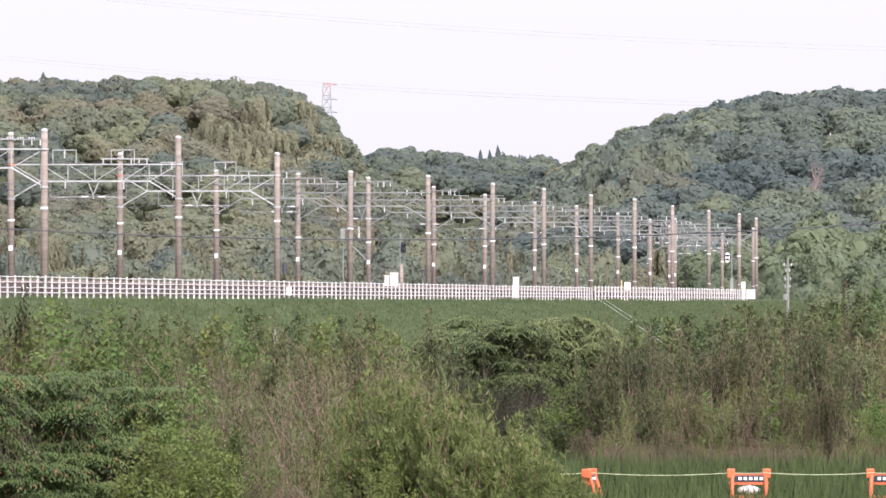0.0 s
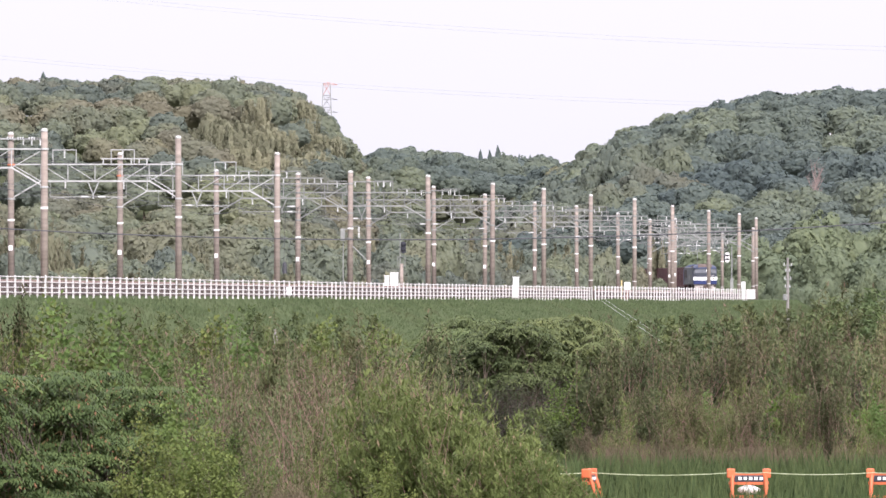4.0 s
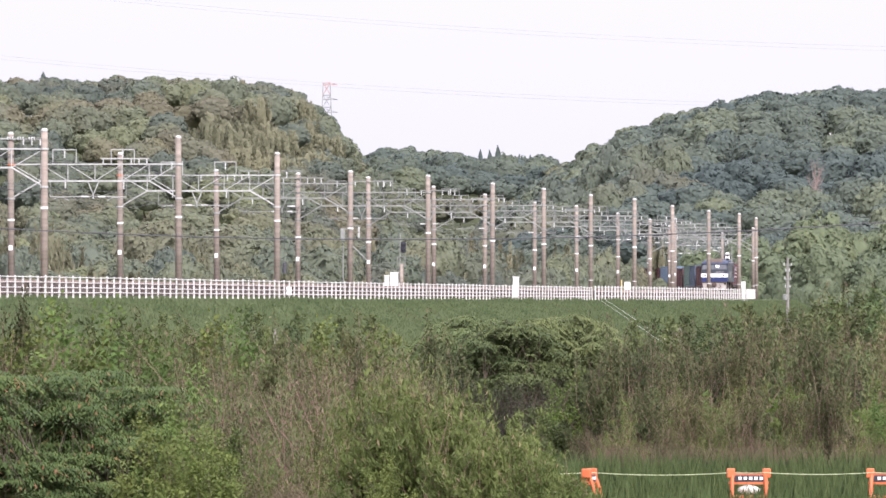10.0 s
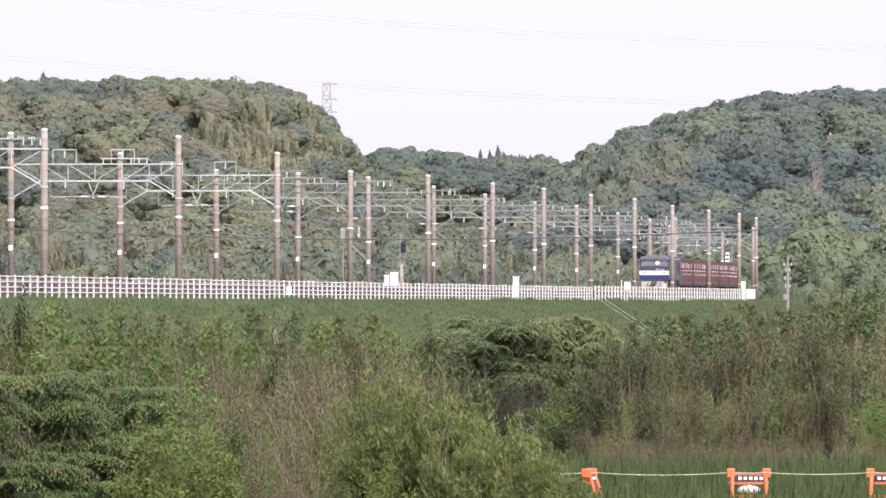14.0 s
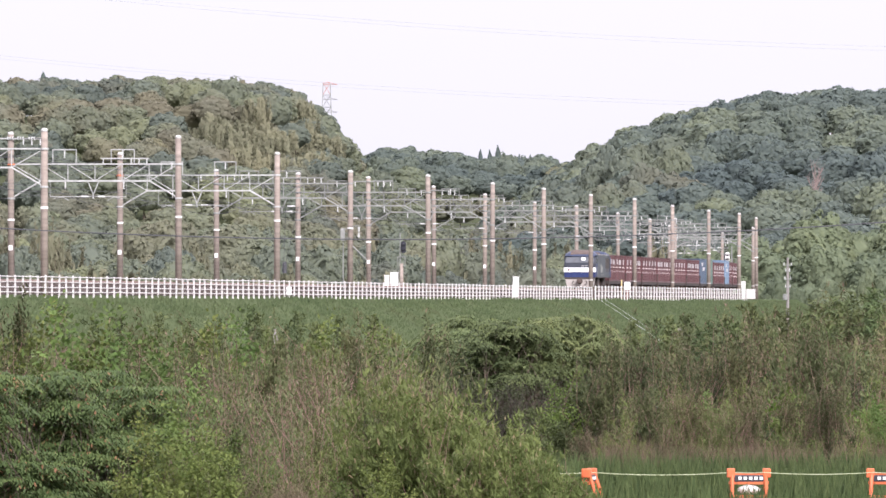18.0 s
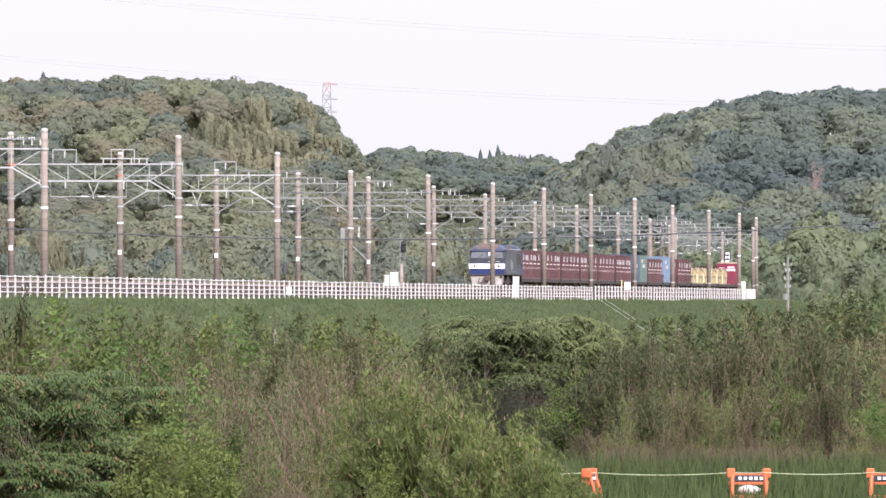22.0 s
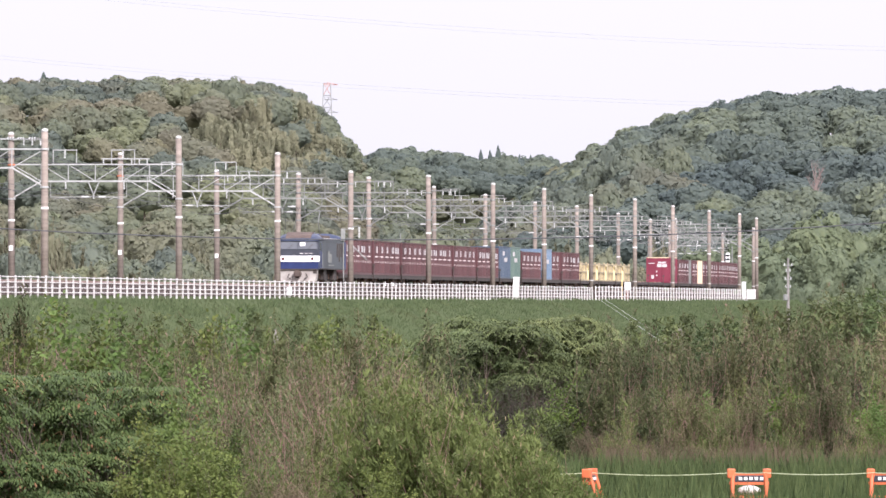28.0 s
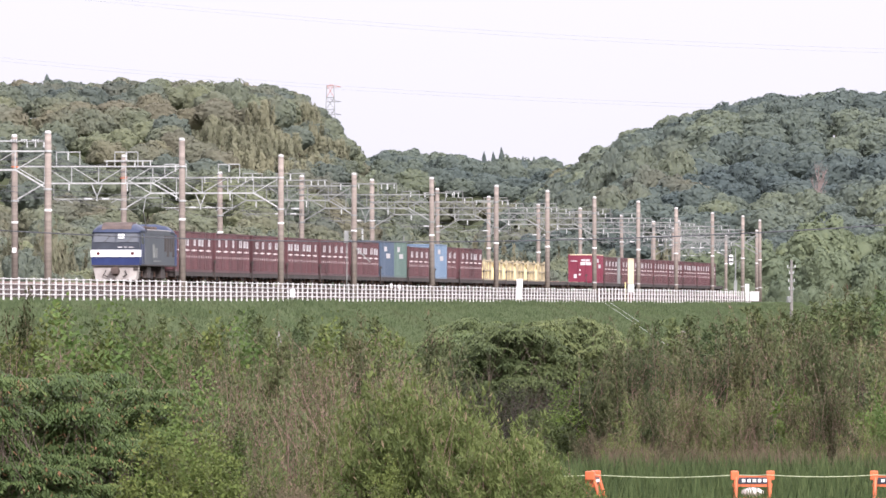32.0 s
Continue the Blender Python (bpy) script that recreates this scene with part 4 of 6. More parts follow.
def stems_mesh(bases, tips, r, bend=0.15, rng=None):
    """Tapered three-sided stems, bent once."""
    n = len(bases)
    mid = (bases + tips) / 2 + (rng or RNG).normal(size=(n, 3)) * bend * np.linalg.norm(tips - bases, axis=1, keepdims=True) * np.array([1, 1, 0.3])
    rings = []
    for p, k in ((bases, 1.0), (mid, 0.65), (tips, 0.2)):
        for a in range(3):
            o = np.array([math.cos(a * math.tau / 3), math.sin(a * math.tau / 3), 0])
            rings.append(p + o * (r * k if np.isscalar(r) else (r * k)[:, None]))
    v = np.stack(rings, 1)
    f = []
    for lv in (0, 3):
        for a in range(3):
            b = (a + 1) % 3
            f.append([lv + a, lv + b, lv + 3 + b, lv + 3 + a])
    f = (np.arange(n) * 9)[:, None, None] + np.array(f)[None]
    return v.reshape(-1, 3), f.reshape(-1, 4)


def plume_template(culms, sprays, leaf, arch=0.5, seed=0):
    """A clump of upright feathery culms, of unit height and half-width 0.5, each one clad in narrow sprays."""
    rng = np.random.default_rng(200 + seed)
    a, r = rng.uniform(0, math.tau, culms), np.sqrt(rng.uniform(0, 1, culms)) * 0.42
    top = np.stack([np.cos(a) * r, np.sin(a) * r, rng.uniform(0.68, 1.0, culms)], 1)
    k = rng.integers(0, culms, sprays)
    u = rng.uniform(0.12, 1, sprays) ** 0.8
    p = top[k] * np.stack([0.55 + 0.45 * u ** 2, 0.55 + 0.45 * u ** 2, u], 1) + rng.normal(size=(sprays, 3)) * np.array([0.075, 0.075, 0.03]) * (1.3 - u)[:, None]
    out = np.stack([np.cos(a[k]), np.sin(a[k]), np.zeros(sprays)], 1)
    along = np.array([0, 0, 0.7]) + out * arch * (u[:, None] - 0.3) + rng.normal(size=(sprays, 3)) * 0.6
    q, f = cards(p, out + rng.normal(size=(sprays, 3)) * 0.5 + np.array([0, 0, 0.3]), leaf * rng.uniform(0.6, 1.5, sprays), 0.42, along)
    soft = out * 0.55 + rng.normal(size=(sprays, 3)) * 0.12 + np.array([0, -0.25, 0.6])
    soft /= np.linalg.norm(soft, axis=1, keepdims=True)
    bv, bf = stems_mesh(top * np.array([0.55, 0.55, 0]), top, 0.008, 0.02, rng)
    bn = np.tile(np.array([[0.0, -1.0, 0.2]]), (len(bv), 1))
    b1 = len(q)
    faces = np.concatenate([f[:, [0, 1, 2]], f[:, [0, 2, 3]], bf[:, [0, 1, 2]] + b1, bf[:, [0, 2, 3]] + b1])
    slots = np.concatenate([np.zeros(2 * len(f), int), np.ones(2 * len(bf), int)])
    return np.concatenate([q, bv]), faces, slots, np.concatenate([np.repeat(soft, 4, 0), bn])


COARSE = [crown_template(m, 1150, 0.07, k, 0, m) for m, k in ((60, 1.0), (80, 0.9), (50, 1.05), (95, 0.95))]
FINE = [crown_template(m, 2200, 0.046, k, 0, m) for m, k in ((80, 1.0), (110, 0.9), (70, 1.05), (130, 0.95))]
SPIRE = [crown_template(50, 900, 0.07, 1.0, 1.0, m) for m in (1, 2)]


def wood(name, spots, label, mat, crowns=COARSE):
    """Trees at (x, y, z, height, width, tint), joined: nobody could count them. Each has a trunk and a lobed crown."""
    vs, fs, ts, sl, nn, base = [], [], [], [], [], 0
    for x, y, z, h, w, tint in spots:
        v, f, m, nr = crowns[RNG.integers(len(crowns))]
        a = RNG.uniform(0, math.tau)
        c, s = math.cos(a), math.sin(a)
        rot = np.array([[c, -s, 0], [s, c, 0], [0, 0, 1]])
        vs.append((v @ rot.T) * np.array([w, w, h * 0.9]) + np.array([x, y, z + h * 0.1]))
        fs.append(f + base)
        ts.append(np.full(len(f), tint))
        sl.append(m)
        nn.append(nr @ rot.T)
        base += len(v)
    ob = mesh_from(name, np.concatenate(vs), np.concatenate(fs), [mat, BARK], np.concatenate(ts), np.concatenate(sl), np.concatenate(nn), (0, -0.9, 0))
    return tagged(ob, label, "trees", kind="stuff")


def scatter(x0, x1, y0, y1, step, hmin, hmax, keep=None, deep=2.5):
    """A jittered grid of tree spots on the ground."""
    out = []
    for y in np.arange(y0, y1, step * deep):
        for x in np.arange(x0, x1, step):
            px, py = x + RNG.uniform(-.5, .5) * step, y + RNG.uniform(-.5, .5) * step * deep
            if abs(px) > py * 0.0475 + 6:
                continue
            if keep and not keep(px, py):
                continue
            h = RNG.uniform(hmin, hmax)
            big = noise.noise(Vector((px * 0.03, py * 0.012, 3.0)))
            out.append((px, py, float(height(np.array(px), np.array(py))), h * (1 + 0.15 * big), step * RNG.uniform(1.22, 1.72), float(np.clip(0.5 + 0.6 * big + RNG.uniform(-0.3, 0.3), 0, 1))))
    return out


def groves(spots, rows):
    """Shifts the tint of the trees round each (x, y, radius, shift)."""
    out = []
    for x, y, z, h, w, t in spots:
        for gx, gy, r, shift in rows:
            q = math.hypot(x - gx, (y - gy) * 0.14) / r
            t += shift * max(0.0, min(1.0, 2.2 - 2 * q))
        out.append((x, y, z, h, w, max(0.0, min(1.0, t))))
    return out


def stand_of(spots, rows):
    """Splits the spots into those inside the ellipses and the rest."""
    inside = [s for s in spots if any(math.hypot(s[0] - gx, (s[1] - gy) * 0.14) + 2.5 * noise.noise(Vector((s[0] * 0.1, s[1] * 0.02, 1))) < r for gx, gy, r in rows)]
    ids = set(id(s) for s in inside)
    return inside, [s for s in spots if id(s) not in ids]


BAMBOO = foliage("bamboo_leaves", [(0.260, 0.262, 0.176), (0.310, 0.302, 0.200), (0.360, 0.338, 0.224)], 0.03, 0.5, island=0.2, grain=0.9)
PLUME = [plume_template(m, 1300, 0.085, 0.6, m) for m in (14, 18)]
hill_left = scatter(-150, -12, 1960, 2790, 8.6, 8, 12, lambda x, y: float(height(np.array(x), np.array(y))) > 3 or y < 2300, deep=2.7)
bamboo, hill_left = stand_of(hill_left, [(-42, 2405, 9.5), (-51.8, 2420, 6), (-33.8, 2490, 7), (-28, 2540, 4.5), (-37, 2432, 6.5)])
hill_left = groves(hill_left, [(-104, 2560, 12, -0.3), (-90, 2475, 9, 0.1), (-75.9, 2395, 9, 0.7), (-96, 2440, 6, 0.4), (-66, 2400, 7, -0.2), (-47.4, 2570, 10, -0.4), (-59, 2345, 8, -0.3), (-30.3, 2425, 9, -0.4)])
plumes = []
for x, y, z, h, w, t in bamboo:
    plumes += [(x + RNG.uniform(-2.8, 2.8), y + RNG.uniform(-4, 4), z, h * RNG.uniform(0.75, 1.1), RNG.uniform(4.5, 7.0), t) for _ in range(6)]
wood("bamboo_grove", plumes, "pale yellow-green bamboo grove on the hill's flank", BAMBOO, PLUME)
wood("hill_wood", hill_left, "mixed green woodland covering a rounded hill", HAZY_SCRUBWOOD)
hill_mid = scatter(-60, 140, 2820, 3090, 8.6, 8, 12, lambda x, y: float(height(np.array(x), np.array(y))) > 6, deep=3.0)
wood("ridge_wood", hill_mid, "woodland on the low ridge between the hills", HAZY_WOOD)
hill_right = scatter(8, 125, 1480, 2230, 7.6, 7.8, 10.8, lambda x, y: x > 10 + (y < 1700) * 24, deep=2.6)
hill_right = groves(hill_right, [(49.8, 2005, 7, 0.15), (39.1, 1865, 6, 0.6), (31.7, 1920, 6, -0.3), (55.6, 1795, 8, -0.2), (63.3, 1845, 8, -0.25), (77.4, 1940, 7, 0.2), (43.3, 1785, 7, -0.3)])
wood("hill_wood", hill_right, "dense dark green woodland covering the wooded hillside", HAZY_WOOD)
# belts of tall trees behind the railway
belt, reeds = [], []


def rising(x0, x1, y0, y1, rows, low, high, step):
    """Rows of growth that get taller away from the railway: trees, with clumps of bamboo among them."""
    for i in range(rows):
        u = i / (rows - 1)
        for x in np.arange(x0, x1, step * (0.75 + 0.5 * u)):
            px_, py_ = x + RNG.uniform(-0.5, 0.5) * step, y0 + (y1 - y0) * u + RNG.uniform(-6, 6)
            h = (low + (high - low) * u) * RNG.uniform(0.72, 1.25)
            if px_ > line((py_ - 591) / 0.9955)[0] - 13 - h * 0.3 and py_ < 1240:
                continue
            patch = noise.noise(Vector((px_ * 0.055, py_ * 0.01, h * 0.1)))
            if patch + RNG.uniform(-0.25, 0.25) > 0.12:
                reeds.append((px_, py_, 0.0, h * RNG.uniform(0.85, 1.1), RNG.uniform(3.4, 5.2), RNG.uniform(0.1, 0.9)))
            else:
                belt.append((px_, py_, 0.0, h, h * RNG.uniform(0.62, 0.9), float(np.clip(0.42 - 0.9 * patch + RNG.uniform(-0.35, 0.35), 0, 1))))


rising(-60, 0, 900, 1225, 10, 3.0, 12.0, 4.4)
rising(-66, 26.6, 1252, 1310, 5, 4.0, 12.5, 4.6)
belt += [(x + RNG.uniform(-0.5, 0.4), y, 0.0, RNG.uniform(7.2, 9.5), RNG.uniform(3.0, 3.6), RNG.uniform(0.4, 0.9)) for y in (1196, 1212, 1228) for x in (15.5, 17.6, 19.6, 21.6, 23.4)]
mid_belt = scatter(-24, 46, 1780, 1900, 6.5, 9, 14)
for s in np.arange(440, 660, 5.5):
    x, y, _ = line(s, -RNG.uniform(11.5, 17))
    belt.append((x, y, 0.0, RNG.uniform(5, 10.5), RNG.uniform(4.0, 6.0), RNG.uniform(0.3, 0.9)))
low_belt = [(x + RNG.uniform(-0.8, 0.8), RNG.uniform(1276, 1296), 0.0, RNG.uniform(5.5, 8.5), RNG.uniform(3.4, 5.0), RNG.uniform(0.2, 0.9)) for x in np.arange(-66, 25.5, 1.9)]
far_belt = scatter(-34, 62, 2000, 2760, 8.0, 8, 11, deep=9)
right_belt = [(x, y, z, h * 0.9, w * 1.2, min(1.0, 0.45 + 0.6 * t)) for x, y, z, h, w, t in scatter(40, 76, 1330, 1470, 6.2, 8, 15, deep=1.5)]
right_belt += [(x + RNG.uniform(-0.8, 0.8), RNG.uniform(1306, 1326), 0.0, RNG.uniform(5, 8.5), RNG.uniform(3.4, 5.0), RNG.uniform(0.5, 1.0)) for x in np.arange(34, 66, 1.6)]
right_belt += [(x + RNG.uniform(-0.8, 0.8), RNG.uniform(1288, 1302), 0.0, RNG.uniform(3.0, 5.0), RNG.uniform(2.6, 4.2), RNG.uniform(0.3, 0.9)) for x in np.arange(40, 66, 1.4)]
right_belt += [(49.5, 1345, 0, 16.5, 14, 1.0), (55, 1350, 0, 14.5, 12, 0.95), (60.5, 1342, 0, 15.5, 13, 0.9)]
# light green trees, with the same haze lift in the colour as the hill woods
HAZY_LIGHTWOOD = foliage("hazy_light_wood_leaves", [(0.122, 0.156, 0.122), (0.158, 0.194, 0.134), (0.200, 0.234, 0.142), (0.262, 0.286, 0.154)], 0.03, 0.5, island=0.16, grain=1.1)
wood("tree_belt", right_belt, "broad light green trees at the foot of the hill", HAZY_LIGHTWOOD, FINE)

wood("tree_belt", belt, "rounded scrubby trees in rows behind the railway", HAZY_SCRUBWOOD, FINE)
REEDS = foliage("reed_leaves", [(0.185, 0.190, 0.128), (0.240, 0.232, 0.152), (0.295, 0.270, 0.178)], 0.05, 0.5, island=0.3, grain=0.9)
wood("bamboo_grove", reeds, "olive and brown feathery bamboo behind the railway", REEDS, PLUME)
wood("tree_belt", far_belt + mid_belt + low_belt, "scrubby woodland on the valley floor behind the railway", HAZY_SCRUBWOOD)
# dark conifers that stand over the ridges
spires = []
for b, d, h, w in ((-39.4, 2690, 13, 6.5), (-36.0, 2695, 11, 7), (-3.2, 3060, 12.5, 6.5), (3.7, 3060, 12, 5), (5.4, 3062, 13.5, 5), (4.6, 3065, 12, 4.5), (7.5, 3060, 11, 5), (8.6, 3055, 11, 4.5), (-30.0, 2700, 10, 6),
                   (20.0, 2150, 9, 5), (25.8, 2150, 9, 5), (29.5, 2140, 9, 6)):
    x = bearing(b, d)
    spires.append((x, d, float(height(np.array(x), np.array(d))), h, w, 0.12))
wood("conifers", spires, "dark conifers standing over the ridge", HAZY_WOOD, SPIRE)

# a bare, pinkish dead tree on the hillside
dead = empty("dead_tree", "bare pinkish dead tree standing among green crowns", "tree")
DEADWOOD = mottled("dead_wood", (0.19, 0.145, 0.13), (0.30, 0.235, 0.215), 3, 20, 0.9)
rdm = random.Random(2)
part("trunk", rods([((0, 0, 0), (0.3, 0, 8.0), 0.22, 0.12)], 6), DEADWOOD, dead)
for i in range(26):
    z = rdm.uniform(4.0, 8.5)
    a = rdm.uniform(0, math.tau)
    ln = rdm.uniform(1.5, 3.2)
    p0 = Vector((0.3 * z / 8, 0, z))
    p1 = p0 + Vector((math.cos(a) * ln * 0.5, math.sin(a) * ln * 0.5, ln))
    limb = part("limb", rods([(p0, p1, 0.07, 0.03)], 4), DEADWOOD, dead)
    tw = [(p0.lerp(p1, rdm.uniform(0.4, 1)), None) for _ in range(4)]
    part("twig", rods([(q, q + Vector((rdm.uniform(-.8, .8), rdm.uniform(-.8, .8), rdm.uniform(0.5, 1.4))), 0.032, 0.015) for q, _ in tw], 3), DEADWOOD, limb)
dead.matrix_basis = pose(bearing(36.5, 1740), 1740, float(height(np.array(63.5), np.array(1740.0))) + 1.5)
# ---- shrubs, saplings and grass between the camera and the railway ----
SUMAC = foliage("sumac_leaves", [(0.046, 0.070, 0.029), (0.080, 0.112, 0.040), (0.130, 0.160, 0.056)], 0.5, 0.3, 0.45, (0.20, 0.11, 0.06), 0.955)
WILLOW = foliage("narrow_leaves", [(0.070, 0.092, 0.032), (0.112, 0.140, 0.046), (0.168, 0.198, 0.068)], 0.5, 0.35, 0.55, (0.24, 0.19, 0.11), 0.96, own=0.1)
BRUSH = foliage("brush_leaves", [(0.063, 0.076, 0.036), (0.100, 0.113, 0.053), (0.142, 0.152, 0.073)], 0.5, 0.3, 0.6, (0.17, 0.125, 0.09), 0.9, own=0.34)
OLIVE = foliage("olive_leaves", [(0.056, 0.064, 0.031), (0.083, 0.091, 0.042), (0.114, 0.120, 0.055)], 0.5, 0.3, 0.6, (0.18, 0.14, 0.09), 0.95, own=0.34)
TREEGREEN = foliage("dark_leaves", [(0.050, 0.070, 0.033), (0.083, 0.106, 0.045), (0.122, 0.146, 0.058)], 0.3, 0.25, 0.5, own=0.3)
VINE = foliage("vine_leaves", [(0.06, 0.105, 0.022), (0.095, 0.150, 0.034), (0.14, 0.20, 0.05)], 0.8, 0.35, 0.5, own=0.25)
DRY = foliage("dry_grass", [(0.075, 0.056, 0.038), (0.115, 0.084, 0.058), (0.165, 0.122, 0.084)], 0.6, 0.3, 0.8)


def shrub(name, label, category, tips, leaves_per, leaf, aspect, mat, style, stem_mat=BARK, stem_every=1, stem_r=0.012, spread=0.12, foot=0.35, group="", twigs=0):
    """A shrub out of twig tips. style: 'frond' (arching compound leaves), 'droop' (hanging leaves), 'up' (narrow upright), 'round' (leaves all ways); twigs: side twigs on each stem."""
    o = empty(name, label, category, group)
    n = len(tips)
    k = np.repeat(np.arange(n), leaves_per)
    m = len(k)
    out = tips[k] * np.array([1, 1, 0])
    out = out / np.maximum(np.linalg.norm(out, axis=1, keepdims=True), 1e-3)
    if style == "droop":
        a = RNG.uniform(0, math.tau, m)
        r = RNG.uniform(0.15, 1.0, m) * spread * 2.6
        c = tips[k] + np.stack([np.cos(a) * r, np.sin(a) * r, -0.45 * r * r / (spread * 2.6) - RNG.uniform(0, 0.03, m)], 1)
        along = np.stack([np.cos(a) * 0.5, np.sin(a) * 0.5, np.full(m, -0.75)], 1) + RNG.normal(size=(m, 3)) * 0.25
        nrm = np.stack([np.cos(a) * 0.6, np.sin(a) * 0.6, np.full(m, 0.7)], 1) + RNG.normal(size=(m, 3)) * 0.35
    elif style == "frond":      # arching rachises with paired leaflets that hang from them
        j = np.tile(np.arange(leaves_per), n)
        fi, li = j // 13, j % 13
        fr = k * (leaves_per // 13 + 1) + fi
        fn = fr.max() + 1
        a = fi * math.tau * 13 / leaves_per + RNG.uniform(0, math.tau, n)[k] + RNG.uniform(-0.4, 0.4, fn)[fr]
        ln = spread * 3.2 * RNG.uniform(0.6, 1.2, fn)[fr]
        u = 0.2 + 0.8 * (li // 2) / 6
        side = np.where(li == 12, 0.0, np.where(li % 2, 1.0, -1.0))
        d = np.stack([np.cos(a), np.sin(a), np.zeros(m)], 1)
        e = np.stack([-np.sin(a), np.cos(a), np.zeros(m)], 1) * side[:, None]
        c = tips[k] + d * (ln * u)[:, None] + e * leaf * 0.35
        c[:, 2] += 0.34 * ln * u - 0.8 * ln * u * u - leaf * 0.25
        along = e * 0.55 + d * 0.35 + np.array([0, 0, -0.8]) + RNG.normal(size=(m, 3)) * 0.12
        nrm = d * 0.35 + e * 0.5 + np.array([0, 0, 0.75]) + RNG.normal(size=(m, 3)) * 0.2
    elif style == "up":
        u = RNG.uniform(0.0, 1.0, m) ** 0.8
        root = tips[k] * np.array([0.72, 0.72, 0.45])
        c = root + (tips[k] - root) * u[:, None] + RNG.normal(size=(m, 3)) * spread * (1.15 - 0.8 * u[:, None])
        along = np.array([0, 0, 0.8]) + (c - root) / np.maximum(np.linalg.norm(c - root, axis=1, keepdims=True), 0.05) * 0.5 + RNG.normal(size=(m, 3)) * 0.45
        nrm = RNG.normal(size=(m, 3)) * 0.8 + np.array([0, -0.3, 0.5])
    else:
        c = tips[k] + RNG.normal(size=(m, 3)) * spread
        along = RNG.normal(size=(m, 3))
        nrm = RNG.normal(size=(m, 3)) * 0.7 + out * 0.4 + np.array([0, 0, 0.6])
    c[:, 2] = np.maximum(c[:, 2], 0.02)
    v, f = cards(c, nrm, leaf * RNG.uniform(0.6, 1.3, m), aspect, along)
    tint = RNG.uniform(0.08, 0.92, n)[k]
    top = max(tips[:, 2].max(), 0.1)
    soft = nrm / np.linalg.norm(nrm, axis=1, keepdims=True) + 0.7 * (c - np.array([0, 0, 0.35 * top])) / top
    soft /= np.linalg.norm(soft, axis=1, keepdims=True)
    leaf_ob = mesh_from("leaves", v, f, [mat], tint, None, np.repeat(soft, 4, 0))
    leaf_ob.parent = o
    tagged(leaf_ob, kind="stuff")
    sel = tips[::stem_every]
    bases = sel * np.array([foot, foot, 0]) + RNG.normal(size=(len(sel), 3)) * np.array([0.05, 0.05, 0])
    bases[:, 2] = -0.05
    v, f = stems_mesh(bases, sel, stem_r)
    if twigs:
        w = np.repeat(np.arange(len(sel)), twigs)
        root = bases[w] + (sel[w] - bases[w]) * RNG.uniform(0.35, 1.0, (len(w), 1))
        end = root + (RNG.normal(size=(len(w), 3)) * np.array([0.5, 0.5, 0.35]) + np.array([0, 0, 0.4])) * spread * 2.4
        v2, f2 = stems_mesh(root, end, stem_r * 0.5)
        v, f = np.concatenate([v, v2]), np.concatenate([f, f2 + len(v)])
    st = mesh_from("branching", v, f, [stem_mat])
    st.parent = o
    tagged(st, kind="stuff")
    return o


def dome(n, w, h, fill=0.5, low=0.15, depth=None, loose=0.11):
    """Twig tips in a lumpy dome, gathered in sprays with gaps between them."""
    m = max(6, n // 8)
    d = unit(m)
    d[:, 2] = np.abs(d[:, 2])
    r = RNG.uniform(fill, 1, (m, 1)) ** 0.6
    lump = np.array([[1 + 0.22 * noise.noise(Vector((a * 2.2, b * 2.2, c * 2.2)) + Vector((w, h, n)))] for a, b, c in d])
    p = ((d * r * lump)[RNG.integers(0, m, n)] + RNG.normal(size=(n, 3)) * loose) * np.array([w / 2, (depth or w) / 2, h])
    p[:, 2] = np.maximum(p[:, 2], low * h * RNG.uniform(0.2, 1, n))
    return p


def lean(p, k):
    """Slants the tips, each to its own side."""
    p = p.copy()
    a = RNG.normal(0.6, 0.9, len(p))
    p[:, 0] += np.cos(a) * k * p[:, 2] * RNG.uniform(0.2, 1, len(p))
    p[:, 1] += np.sin(a) * k * p[:, 2] * RNG.uniform(0.2, 1, len(p))
    return p


def tiers(n, w, h, levels, lift=0.25):
    """Twig tips on flat, drooping layers, as a young sumac spreads them."""
    out = []
    for i in range(levels):
        zf = lift + (1 - lift) * (i + 0.8) / levels
        rad = w / 2 * math.sqrt(max(0.08, 1 - (zf * 0.92) ** 2.4))
        k = int(n * rad * rad / (w * w / 4) * 1.6 / levels) + 6
        for _ in range(3):
            a0, r0 = RNG.uniform(0, math.tau), rad * RNG.uniform(0.2, 0.75)
            cx, cy, cr = math.cos(a0) * r0, math.sin(a0) * r0, rad * RNG.uniform(0.35, 0.6)
            a, r = RNG.uniform(0, math.tau, k), np.sqrt(RNG.uniform(0, 1, k)) * cr
            z = h * zf + RNG.uniform(-0.06, 0.06) * h - 0.35 * (r / cr) ** 2 * h / levels
            out.append(np.stack([cx + np.cos(a) * r, cy + np.sin(a) * r, z], 1))
    return np.concatenate(out)


def set_at(o, b, d, rz=0.0, z=0.0, scale=1.0):
    o.matrix_basis = pose(bearing(b, d), d, z, 0, 0, rz)
    o.scale = (scale, scale, scale)
    return o


# kinds, each built once
def make_sumac():
    return shrub("sumac", "young sumac with layers of drooping green compound leaves", "shrub", np.concatenate([tiers(165, 2.9, 2.25, 8, 0.12), dome(40, 2.6, 1.6, 0.7, 0.1)]), 65, 0.088, 0.34, SUMAC, "frond", BARK, 2, 0.012, 0.125)


